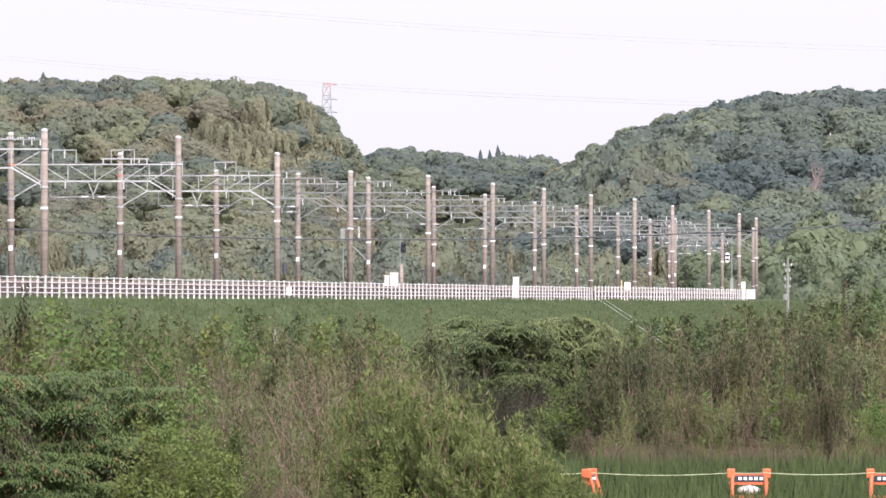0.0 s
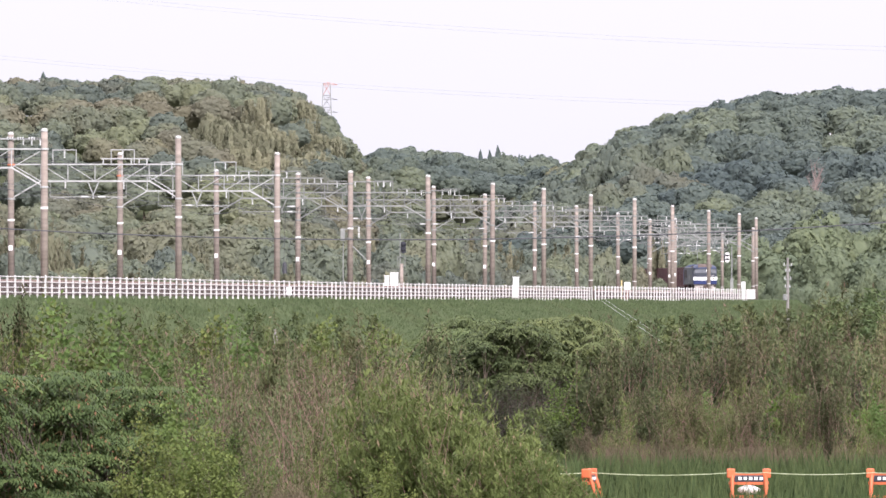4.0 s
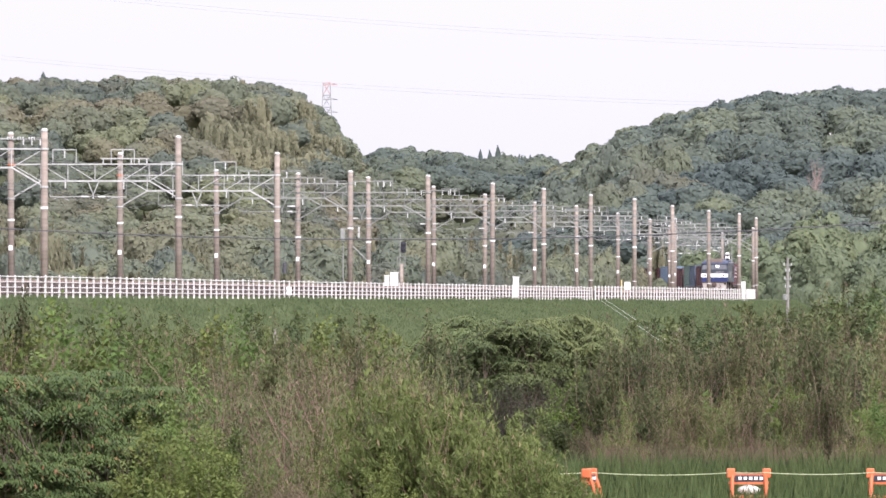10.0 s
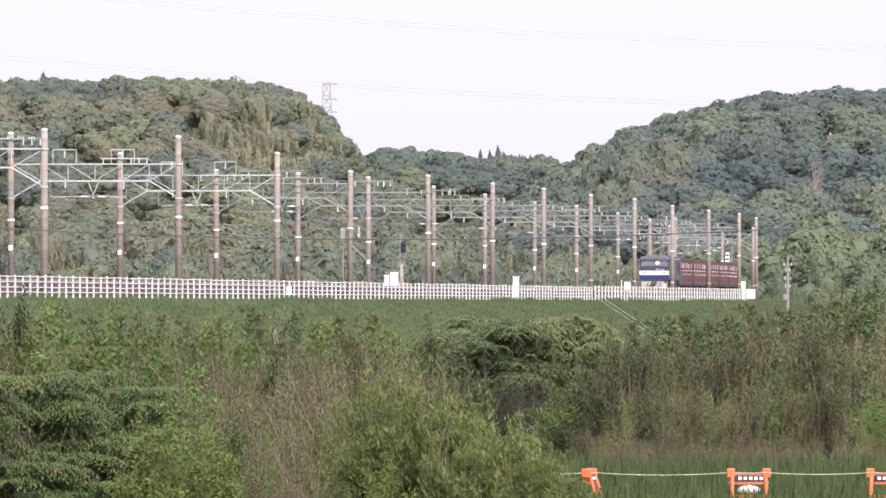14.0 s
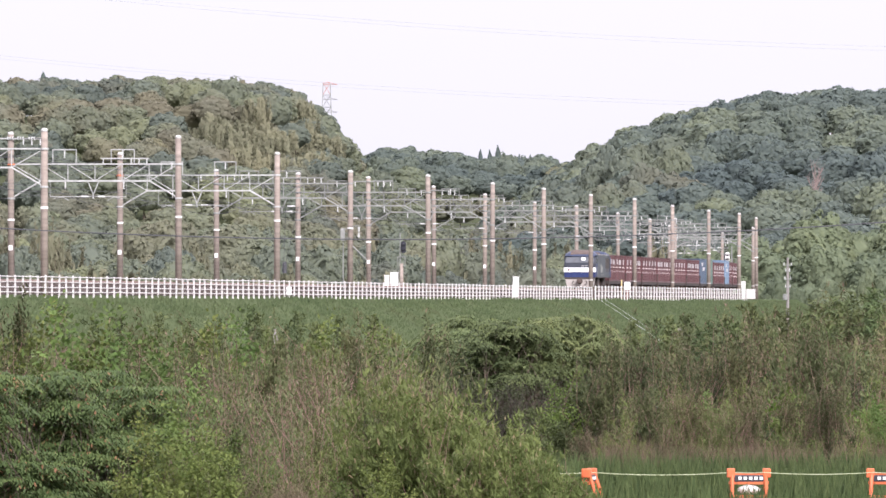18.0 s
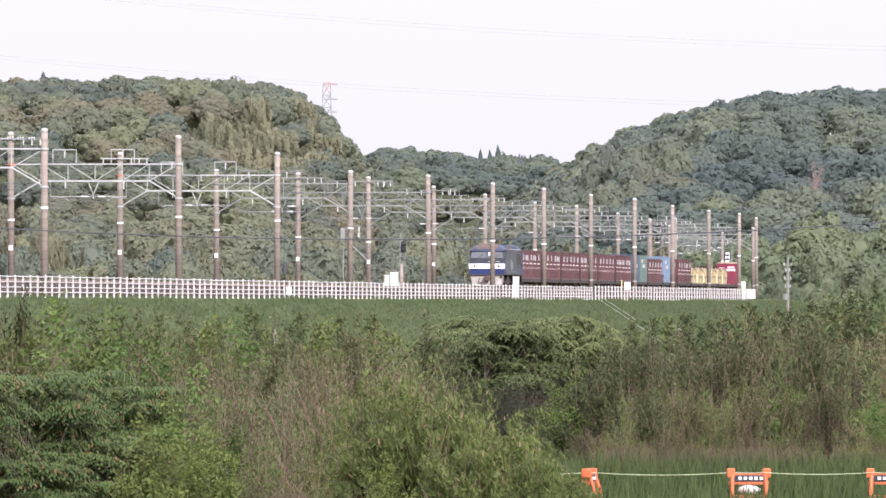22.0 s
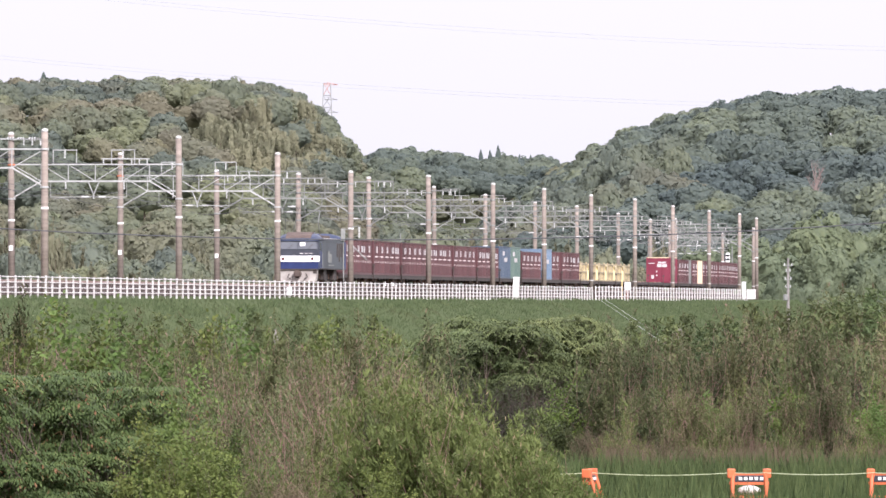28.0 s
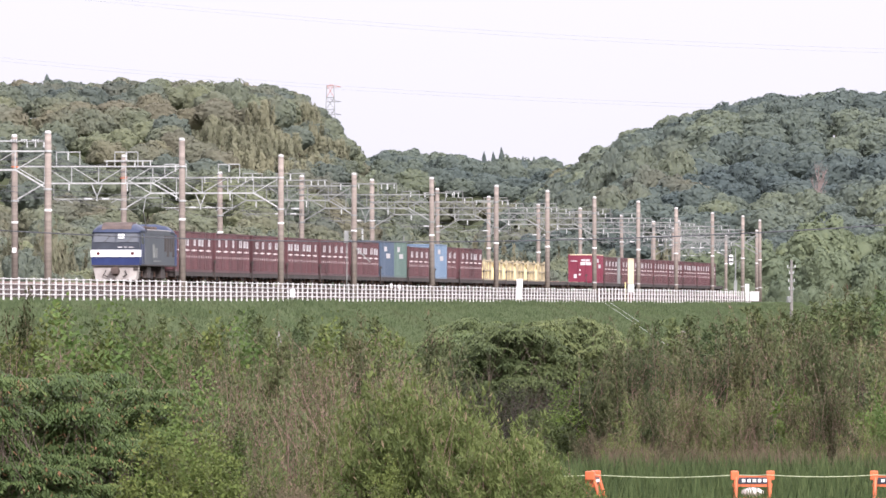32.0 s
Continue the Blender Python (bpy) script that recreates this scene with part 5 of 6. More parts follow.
def make_willow():
    return shrub("willow_bush", "rounded light green bush with narrow leaves", "shrub", dome(300, 2.3, 1.75, 0.5), 85, 0.10, 0.22, WILLOW, "up", DRYSTEM, 2, 0.008, 0.085)


def make_brush():
    return shrub("brush", "tangled brown-green brush with many dry stems", "shrub", lean(dome(150, 2.1, 2.3, 0.35), 0.42), 80, 0.095, 0.20, BRUSH, "up", DRYSTEM, 1, 0.012, 0.11, twigs=3)


def make_tree():
    return shrub("spreading_tree", "dark green spreading tree with flat tiers of leaves", "tree", np.concatenate([tiers(110, 6.0, 3.1, 4, 0.52), tiers(60, 3.6, 3.25, 3, 0.6)]), 65, 0.10, 0.40, TREEGREEN, "frond", BARK, 3, 0.02, 0.13)


def make_thicket():
    return shrub("thicket", "olive thicket of bamboo grass and brown stems", "shrub", lean(dome(110, 2.3, 2.75, 0.35), 0.25), 115, 0.105, 0.24, BRUSH, "up", DRYSTEM, 1, 0.009, 0.10, twigs=2)


def make_green_thicket():
    return shrub("thicket", "green thicket of mixed leafy shoots and thin stems", "shrub", dome(130, 2.2, 2.6, 0.35), 110, 0.105, 0.3, OLIVE, "up", DRYSTEM, 2, 0.008, 0.11)


def make_sapling():
    t = np.stack([RNG.normal(0, 0.06, 30), RNG.normal(0, 0.06, 30), np.concatenate([np.linspace(1.0, 2.3, 9), np.linspace(2.3, 3.05, 21)])], 1) * np.array([1.6, 1.6, 1])
    return shrub("sapling", "slender upright sapling with a dark leafy tip", "sapling", t, 22, 0.12, 0.28, TREEGREEN, "round", BARK, 9, 0.011, 0.055, 0.1, "saplings over the thicket")


def make_vine():
    return shrub("vine", "bright green climbing vine hanging on the thicket", "vine", lean(dome(46, 0.7, 2.0, 0.2, 0.3), 0.3), 18, 0.095, 0.8, VINE, "round", BARK, 4, 0.006, 0.09)


def make_scrub():
    return shrub("scrub", "low green scrub with pale tips", "shrub", dome(120, 2.5, 2.1, 0.45), 95, 0.13, 0.34, WILLOW, "up", DRYSTEM, 2, 0.01, 0.13, twigs=1)


def spread(make, rows, group=""):
    """Copies of one kind at rows of (bearing, depth, turn, scale)."""
    first = make()
    if rows[0][1] < 262 and first.name not in ("sapling", "undergrowth"):
        SWAY.append(first)
    if group:
        tagged(first, group=group)
    made = [set_at(first, rows[0][0], rows[0][1], rows[0][2], 0, rows[0][3])]
    for b, d, rz, k in rows[1:]:
        c = copy_thing(first, Matrix.Identity(4))
        made.append(set_at(c, b, d, rz, 0, k))
        if d < 262 and first.name not in ("sapling", "undergrowth"):
            SWAY.append(c)
    return made


def px(x):
    return (x - 784) / 17.956


R2 = random.Random(21)
SWAY = []
spread(make_sumac, [(px(90), 150, 20, 1.0), (px(-40), 148, 140, 1.05), (px(250), 153, 260, 0.92), (px(160), 162, 75, 1.0)])
spread(make_willow, [(px(900), 140, 0, 1.05), (px(760), 146, 80, 1.25), (px(650), 150, 170, 1.25), (px(940), 139, 230, 0.80), (px(992), 138, 20, 0.46), (px(835), 151, 300, 1.2), (px(705), 155, 40, 1.35)])
spread(make_brush, [(px(x), d, R2.uniform(0, 360), k) for x, d, k in ((400, 150, 0.95), (500, 148, 0.95), (580, 152, 1.0), (450, 160, 1.05), (330, 165, 1.05), (540, 168, 1.08), (640, 165, 1.08),
                                                                       (390, 180, 1.08), (240, 180, 1.08), (600, 185, 1.1), (80, 182, 1.1), (160, 190, 1.1), (10, 178, 1.1), (700, 172, 0.98), (300, 205, 1.12), (420, 210, 1.15), (520, 200, 1.1), (120, 215, 1.15), (620, 215, 1.15), (690, 205, 1.05), (40, 225, 1.15), (330, 232, 1.1), (90, 245, 1.1))])
spread(make_tree, [(px(895), 234, 0, 0.92), (px(800), 240, 130, 0.86), (px(985), 236, 250, 0.96), (px(840), 246, 40, 0.95)])
spread(make_thicket, [(px(1110 + 56 * i + R2.uniform(-18, 18)), 212 + 14 * (i % 3) + R2.uniform(-3, 3), R2.uniform(0, 360), R2.uniform(0.84, 1.02) + 0.02 * i) for i in range(10)]
       + [(px(1120 + 92 * i + R2.uniform(-30, 30)), R2.uniform(199, 205), R2.uniform(0, 360), R2.uniform(0.5, 0.75)) for i in range(5)]
       + [(px(1090 + 110 * i), 240 + R2.uniform(-4, 6), R2.uniform(0, 360), R2.uniform(0.95, 1.1)) for i in range(5)])
spread(make_green_thicket, [(px(1100 + 95 * i + R2.uniform(-25, 25)), 209 + 16 * (i % 2) + R2.uniform(-3, 3), R2.uniform(0, 360), R2.uniform(0.75, 1.0)) for i in range(6)]
       + [(px(1450 + 55 * i), 236 + 5 * i, R2.uniform(0, 360), 1.18) for i in range(3)]
       + [(px(330), 172, 30, 0.85), (px(240), 195, 80, 1.0), (px(640), 178, 120, 1.0), (px(60), 205, 200, 1.15), (px(480), 190, 290, 1.0), (px(740), 190, 20, 1.0), (px(180), 172, 20, 0.95), (px(430), 147, 200, 0.55), (px(565), 145, 250, 0.5), (px(650), 149, 70, 0.6), (px(500), 159, 140, 0.8), (px(620), 168, 30, 0.85)])
SAPLINGS = spread(make_sapling, [(px(x), d, R2.uniform(0, 360), k) for x, d, k in ((1325, 240, 1.08), (1368, 236, 1.0), (1215, 235, 1.0), (1160, 236, 0.96), (1120, 232, 0.95), (1255, 240, 0.95),
                                                                                    (1460, 232, 1.06), (1495, 238, 1.08), (1535, 234, 1.1), (1560, 240, 1.1), (1420, 240, 1.0), (1185, 230, 0.98), (1285, 232, 1.0), (1305, 226, 0.96), (1345, 228, 0.98), (1395, 230, 1.04), (1442, 228, 1.1), (1478, 226, 1.12), (1512, 228, 1.15), (1548, 226, 1.18), (1240, 226, 0.9),
                                                                                    (285, 262, 1.0), (330, 258, 0.95), (390, 256, 0.94), (600, 258, 0.98), (560, 256, 0.92), (40, 258, 0.98), (160, 256, 0.96),
                                                                                    (110, 260, 1.06), (440, 262, 1.06), (455, 258, 1.0), (525, 262, 1.0), (512, 255, 0.9), (210, 250, 0.98), (660, 262, 0.98))])
spread(make_vine, [(px(1372), 202, 0, 0.85), (px(1460), 202, 90, 0.75), (px(1330), 203, 200, 0.5), (px(1200), 203, 60, 0.42), (px(1290), 203, 10, 0.5), (px(1490), 203, 70, 0.7), (px(1420), 203, 310, 0.5), (px(575), 139, 10, 0.3), (px(1030), 212, 200, 0.6), (px(1520), 207, 280, 0.6), (px(1385), 206, 140, 0.5), (px(1000), 222, 40, 0.6)])
spread(make_scrub, [(px(20 + 55 * i + R2.uniform(-20, 20)), R2.uniform(215, 300), R2.uniform(0, 360), R2.uniform(1.0, 1.3)) for i in range(14)]
       + [(px(20 + 110 * i), R2.uniform(340, 470), R2.uniform(0, 360), R2.uniform(0.9, 1.2)) for i in range(13)]
       + [(px(x), d, R2.uniform(0, 360), k) for x, d, k in ((1204, 300, 0.74), (1190, 330, 0.85), (1222, 345, 0.85), (487, 288, 0.76), (455, 276, 0.9), (520, 280, 0.95), (1270, 310, 0.95), (1150, 290, 0.95))])


# leafless tangles: pinkish brown twigs in the open, ones darkened for shade under the spreading tree
PINKSTEM = mottled("pinkish_twig", (0.100, 0.068, 0.050), (0.200, 0.138, 0.104), 6, 40, 0.9)
# these twig and leaf colours hold the shade under the canopy and between shrubs
SHADETWIG = mottled("shade_dark_twig", (0.040, 0.031, 0.028), (0.085, 0.066, 0.058), 6, 40, 0.9)
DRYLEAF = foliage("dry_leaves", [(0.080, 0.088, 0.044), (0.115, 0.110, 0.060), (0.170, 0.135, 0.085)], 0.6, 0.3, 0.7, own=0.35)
SHADELEAF = foliage("shade_dark_leaves", [(0.030, 0.036, 0.020), (0.048, 0.056, 0.028), (0.072, 0.082, 0.036)], 0.6, 0.25, 0.6)


def make_dry_bush():
    return shrub("dry_bush", "tangle of bare pinkish brown twigs with few dry leaves", "shrub", lean(dome(190, 2.2, 1.75, 0.3), 0.5), 52, 0.08, 0.24, DRYLEAF, "up", PINKSTEM, 1, 0.008, 0.12, twigs=5)


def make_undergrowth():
    return shrub("undergrowth", "bare undergrowth with the shade under a spreading tree put into its dark colours", "shrub", dome(190, 3.2, 2.1, 0.15), 22, 0.08, 0.35, SHADELEAF, "round", SHADETWIG, 1, 0.014, 0.14, twigs=5)


def make_plume():
    return shrub("dry_plume", "tall pinkish dry stalks standing over the scrub", "dry stalks", lean(dome(46, 1.0, 2.7, 0.55, 0.3), 0.12), 26, 0.10, 0.18, DRYLEAF, "up", PINKSTEM, 1, 0.010, 0.07, twigs=3)


spread(make_dry_bush, [(px(x), d, R2.uniform(0, 360), k) for x, d, k in ((460, 143, 0.62), (540, 142, 0.6), (610, 146, 0.7), (500, 153, 0.9), (580, 160, 0.95),
                                                                        (350, 176, 0.95), (10, 186, 1.1), (40, 208, 1.25), (540, 192, 1.1), (620, 196, 1.1), (1105, 197, 0.42), (1160, 196, 0.45), (1215, 197, 0.42), (1265, 196, 0.4), (1320, 197, 0.36), (1420, 197, 0.42),
                                                                        (1500, 197, 0.4), (1060, 200, 0.6), (1190, 203, 0.7), (1345, 203, 0.66), (1480, 203, 0.7))])
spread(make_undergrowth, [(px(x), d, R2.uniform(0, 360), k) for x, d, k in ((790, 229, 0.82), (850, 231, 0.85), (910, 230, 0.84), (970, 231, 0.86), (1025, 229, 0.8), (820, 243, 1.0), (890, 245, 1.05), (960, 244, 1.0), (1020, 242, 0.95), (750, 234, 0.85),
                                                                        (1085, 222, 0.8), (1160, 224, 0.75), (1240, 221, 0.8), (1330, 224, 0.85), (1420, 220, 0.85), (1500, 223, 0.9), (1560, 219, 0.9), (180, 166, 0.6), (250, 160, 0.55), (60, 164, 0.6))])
spread(make_plume, [(px(x), d, R2.uniform(0, 360), k) for x, d, k in ((75, 262, 1.05), (95, 268, 1.1), (15, 240, 0.95), (-5, 236, 1.0), (255, 270, 1.05), (415, 262, 1.05), (430, 270, 1.1), (590, 262, 0.98), (335, 250, 0.95), (690, 222, 0.9), (1165, 228, 0.95), (1290, 226, 0.98), (1400, 230, 1.0))])


# dark shrubs among the thicket
def make_dark_shrub():
    return shrub("dark_shrub", "dark green leafy shrub in the thicket", "shrub", dome(110, 1.7, 1.9, 0.5), 40, 0.12, 0.42, TREEGREEN, "round", BARK, 2, 0.009, 0.12)


spread(make_dark_shrub, [(px(x), d, R2.uniform(0, 360), k) for x, d, k in ((1180, 209, 0.8), (1480, 222, 1.2), (1560, 214, 1.0), (1300, 212, 0.7), (260, 168, 0.9), (300, 178, 1.0), (420, 172, 0.7),
                                                                            (560, 230, 1.1), (200, 225, 1.15), (330, 240, 1.2), (650, 235, 1.2), (30, 240, 1.1), (960, 212, 0.6), (1050, 214, 0.9), (1400, 226, 1.2), (1130, 202, 0.5), (1345, 201, 0.55), (1500, 202, 0.5))])


LEAFY = foliage("leafy_green", [(0.060, 0.088, 0.028), (0.100, 0.136, 0.040), (0.152, 0.188, 0.058)], 0.5, 0.35, 0.5, own=0.3)


def make_leafy():
    return shrub("leafy_shrub", "fresh green leafy shrub with rounded leaves", "shrub", dome(130, 1.9, 2.0, 0.5), 44, 0.085, 0.62, LEAFY, "round", BARK, 3, 0.009, 0.11)


def make_shoots():
    return shrub("wild_shoots", "pale yellow-green wild shoots with brown stalks", "shrub", lean(dome(60, 1.6, 1.7, 0.3), 0.5), 60, 0.10, 0.2, WILLOW, "up", DRYSTEM, 1, 0.010, 0.08)


spread(make_leafy, [(px(x), d, R2.uniform(0, 360), k) for x, d, k in ((130, 172, 1.32), (215, 176, 1.3), (290, 170, 1.12), (320, 146, 0.78), (370, 143, 0.62), (60, 186, 1.3), (350, 182, 1.2), (440, 196, 1.2),
                                                                       (600, 140, 0.42), (690, 142, 0.5), (560, 205, 1.2), (660, 200, 1.15), (1010, 226, 0.75), (960, 141, 0.42), (1240, 206, 0.62), (1110, 208, 0.5), (1190, 204, 0.45), (1300, 205, 0.5), (1555, 205, 0.62), (1440, 207, 0.55), (345, 141, 0.66), (400, 144, 0.6), (270, 142, 0.7), (150, 166, 1.15), (330, 158, 0.95), (420, 162, 0.8), (700, 139, 0.42))])
spread(make_shoots, [(px(x), d, R2.uniform(0, 360), k) for x, d, k in ((430, 146, 0.9), (520, 144, 0.85), (610, 146, 1.0), (470, 158, 1.2), (380, 168, 1.3), (560, 162, 1.25), (660, 160, 1.25), (250, 186, 1.4),
                                                                       (120, 196, 1.5), (500, 180, 1.35), (340, 196, 1.5), (680, 186, 1.4), (20, 200, 1.5), (740, 176, 1.2), (820, 145, 1.0), (930, 142, 0.85),
                                                                       (1150, 207, 0.9), (1290, 207, 1.1), (1420, 208, 1.0), (1540, 207, 1.2), (1350, 214, 1.4), (1200, 216, 1.3), (1090, 199, 0.7), (1235, 200, 0.7), (1390, 199, 0.7), (1545, 199, 0.7), (1125, 192, 0.5), (1275, 191, 0.5), (1430, 191, 0.5), (1145, 203, 0.95), (1265, 203, 0.9), (1440, 204, 1.0), (1520, 193, 0.6))])
spread(make_brush, [(px(1432), 620, 0, 1.25), (px(1455), 600, 90, 1.3), (px(1472), 640, 200, 1.35), (px(1415), 650, 150, 1.2)])


def blades(name, label, spots, h0, h1, w, mat, lean=0.3, kind="stuff", ruffle=0.22):
    """Grass blades at (x, y, z) spots."""
    n = len(spots)
    h = RNG.uniform(h0, h1, n)
    a = RNG.uniform(0, math.tau, n)
    tip = np.stack([np.cos(a) * lean, np.sin(a) * lean, np.ones(n)], 1) * RNG.uniform(0.6, 1, (n, 1)) * h[:, None]
    side = np.stack([np.sin(a), np.cos(a), np.zeros(n)], 1) * w * 0.5
    mid = spots + tip * np.array([0.4, 0.4, 0.6])
    v = np.stack([spots - side, spots + side, mid + side * 0.8, mid - side * 0.8, spots + tip], 1).reshape(-1, 3)
    i = np.arange(n) * 5
    f = np.concatenate([np.stack([i, i + 1, i + 2, i + 3], 1), np.stack([i + 3, i + 2, i + 4, i + 4], 1)])
    f3 = np.concatenate([f[:n][:, [0, 1, 2]], f[:n][:, [0, 2, 3]], f[n:][:, [0, 1, 2]]])
    tint = np.tile(RNG.uniform(0.2, 0.8, n), 3)
    up = np.repeat(RNG.normal(size=(n, 3)) * ruffle + np.array([0, -0.4, 0.85]), 5, 0)
    ob = mesh_from(name, v, f3, [mat], tint, None, up / np.linalg.norm(up, axis=1, keepdims=True), (0, -0.9, 0))
    return tagged(ob, label, "grass", kind=kind)


n = 34000
tuft = RNG.integers(0, 1500, n)
ty = RNG.uniform(142, 187, 1500)
tx = ty * RNG.uniform(9, 47, 1500) / 1000
gy = ty[tuft] + RNG.normal(0, 0.3, n)
gx = tx[tuft] + RNG.normal(0, 0.12, n)
blades("field_grass", "tall green grass of the field by the barriers", np.stack([gx, gy, np.zeros(n)], 1), 0.3, 0.85, 0.024, FIELDGRASS, ruffle=0.75)
n = 70000
s_ = RNG.uniform(-210, 640, n)
o_ = RNG.uniform(7.9, 15.8, n)
pos = np.array([(*line(s, o)[:2], 3.5 - 3.8 * (max(o, 8.0) - 8.0) / 7.8) for s, o in zip(s_, o_)])
blades("bank_grass", "green grass and weeds on the embankment's slope", pos, 0.07, 0.24, 0.045, BANKGRASS, 0.7)
n, clumps = 26000, 330
cs, co_ = RNG.uniform(-120, 560, clumps), RNG.choice((7.75, 8.1, 9.0, 10.5, 12.5), clumps) + RNG.uniform(-0.25, 0.9, clumps)
tuft = RNG.integers(0, clumps, n)
size = RNG.uniform(0.5, 1.5, clumps)[tuft]
s_, o_ = cs[tuft] + RNG.normal(0, 2.6, n) * size, co_[tuft] + RNG.normal(0, 0.16, n) * size
pos = np.array([(*line(s, o)[:2], 3.5 - 3.8 * (max(o, 8.0) - 8.0) / 7.8) for s, o in zip(s_, o_)])
blades("bank_weeds", "clumps of taller weeds along the fence and slope", pos, 0.12, 0.42, 0.05, WEEDS, 0.7, ruffle=0.3)
n = 25000
gy = RNG.uniform(290, 700, n)
gx = gy * RNG.uniform(-46, 46, n) / 1000
blades("meadow_grass", "rough grass of the field below the embankment", np.stack([gx, gy, np.zeros(n)], 1), 0.4, 1.0, 0.07, GRASS)
n = 9000
tuft = RNG.integers(0, 110, n)
ty = RNG.uniform(184, 212, 110)
tx = ty * RNG.uniform(16, 47, 110) / 1000
gy = ty[tuft] + RNG.normal(0, 0.5, n)
gx = tx[tuft] + RNG.normal(0, 0.22, n)
blades("dry_grass", "dead brown grass along the thicket's foot", np.stack([gx, gy, np.zeros(n)], 1), 0.3, 0.85, 0.016, DRY, 0.8)

# ---- barriers with a rope, at the edge of the field ----
ORANGE = mottled("orange_plastic", (0.44, 0.095, 0.038), (0.62, 0.155, 0.06), 4, 40, 0.5)
BLACKPANEL = mottled("black_panel", (0.02, 0.02, 0.03), (0.05, 0.05, 0.06), 4, 40, 0.5)
SACK = mottled("white_sack", (0.50, 0.45, 0.42), (0.70, 0.64, 0.61), 6, 60, 0.8, bump=0.4)


def barrier():
    o = empty("barrier", "orange plastic barrier stand with a dark name panel", "barrier", "barriers along the field")
    for sgn in (-1, 1):
        for x in (-0.25, 0.25):
            part("leg", rods([((x, sgn * 0.03, 0.80), (x * 1.1, sgn * 0.28, 0.0), 0.03)], 8), ORANGE, o)
    part("name_panel", soft_box(-0.22, 0.22, -0.06, -0.02, 0.66, 0.76, 0.008), BLACKPANEL, o, "dark panel")
    part("panel_marks", boxes(*[(-0.16 + 0.08 * k, -0.11 + 0.08 * k, -0.066, -0.06, 0.69, 0.735) for k in range(5)]), WHITE, o, "white marks")
    part("top_bar", boxes((-0.30, 0.30, -0.05, 0.05, 0.62, 0.665), (-0.3, 0.3, -0.05, 0.05, 0.76, 0.79)), ORANGE, o)
    for x in (-0.27, 0.27):
        part("hook", soft_box(x - 0.06, x + 0.06, -0.07, 0.07, 0.72, 0.86, 0.015), ORANGE, o)
    part("lower_panel", soft_box(-0.3, 0.3, -0.2, -0.15, 0.32, 0.42, 0.01), BLACKPANEL, o)
    part("lower_bar", boxes((-0.29, 0.29, -0.17, -0.13, 0.42, 0.46)), ORANGE, o)
    return o


BAR_D = 153.0
bar = barrier()
bar.matrix_basis = pose(bearing(px(1325), BAR_D), BAR_D, 0, 0, 0, 2)
copy_thing(bar, pose(bearing(px(1572), BAR_D), BAR_D, 0, 0, 0, -4))
copy_thing(bar, pose(bearing(px(1043), BAR_D), BAR_D, 0, 0, 0, 80))
bm = bmesh.new()
bmesh.ops.create_icosphere(bm, subdivisions=3, radius=1)
for v in bm.verts:
    k = 1 + 0.16 * noise.noise(v.co * 2.2)
    v.co = Vector((v.co.x * 0.17 * k, v.co.y * 0.11 * k, v.co.z * 0.075 * k))
sack = link_bm("sandbag", bm, SACK, True)
sack.matrix_basis = pose(bearing(px(1325), BAR_D), BAR_D - 0.02, 0.535)
tagged(sack, "white sandbag lying on the barrier's lower bar", "sandbag")
bm = bmesh.new()
marks = [px(880), px(1045), px(1298), px(1352), px(1545), px(1600), px(1850)]
pts = []
for a, b in zip(marks, marks[1:]):
    for i in range(6):
        u = i / 6
        pts.append((bearing(a + (b - a) * u, BAR_D), BAR_D - 0.06, 0.80 - 0.16 * u * (1 - u) * min(1, (b - a) / 14)))
tube(bm, pts, 0.0055, 5)
tagged(link_bm("rope", bm, mottled("rope", (0.36, 0.39, 0.24), (0.50, 0.53, 0.34), 20, 80, 0.8)), "thin pale yellow rope strung between the barriers", "rope")

# ---- utility pole by the embankment ----
GREYPOLE = mottled("grey_pole_concrete", (0.17, 0.155, 0.145), (0.31, 0.285, 0.265), 1.2, 30, 0.85, streak=6)
up = empty("utility_pole", "grey concrete utility pole with crossarms and insulators", "utility pole")
part("pole", lathe(bmesh.new(), [(0.15, 0), (0.10, 7.3)], 10), GREYPOLE, up)
for z, w in ((6.6, 0.75), (6.1, 0.45), (5.4, 0.6), (4.7, 0.5)):
    part("crossarm", boxes((-w / 2, w / 2, -0.16, -0.09, z, z + 0.08)), STEEL, up)
    for x in (-w / 2 + 0.06, w / 2 - 0.06):
        bm = bmesh.new()
        insulator(bm, x, -0.125, z + 0.26, 3, 0.06)
        part("insulator", bm, PORCELAIN, up)
part("transformer", lathe(bmesh.new(), [(0.05, 0), (0.2, 0.05), (0.2, 0.5), (0.05, 0.56)], 10, (-0.22, -0.1, 3.6)), STEEL, up)
up.matrix_basis = pose(bearing(px(1394), 880), 880, 0)

# ---- dark cable in front of the railway ----
bm = bmesh.new()
pts = []
for i in range(41):
    u = i / 40
    pts.append((bearing(px(-1500) + (px(2900) - px(-1500)) * u, 470), 470, 3.35 + 8.1 - 5.15 * 4 * u * (1 - u) + 0.0 * u))
tube(bm, pts, 0.028, 5)
tagged(link_bm("cable", bm, WIRE), "dark sagging telephone cable across the fields", "cable")

# ---- pylon on the hill and its lines ----
pyl = empty("pylon", "red and white steel lattice pylon on the wooded hill", "pylon")
PD = 2790.0
PYLRED = mottled("faded_red", (0.34, 0.16, 0.13), (0.46, 0.24, 0.20), 2, 20, 0.7)
hb, ht = 34.0, 63.9
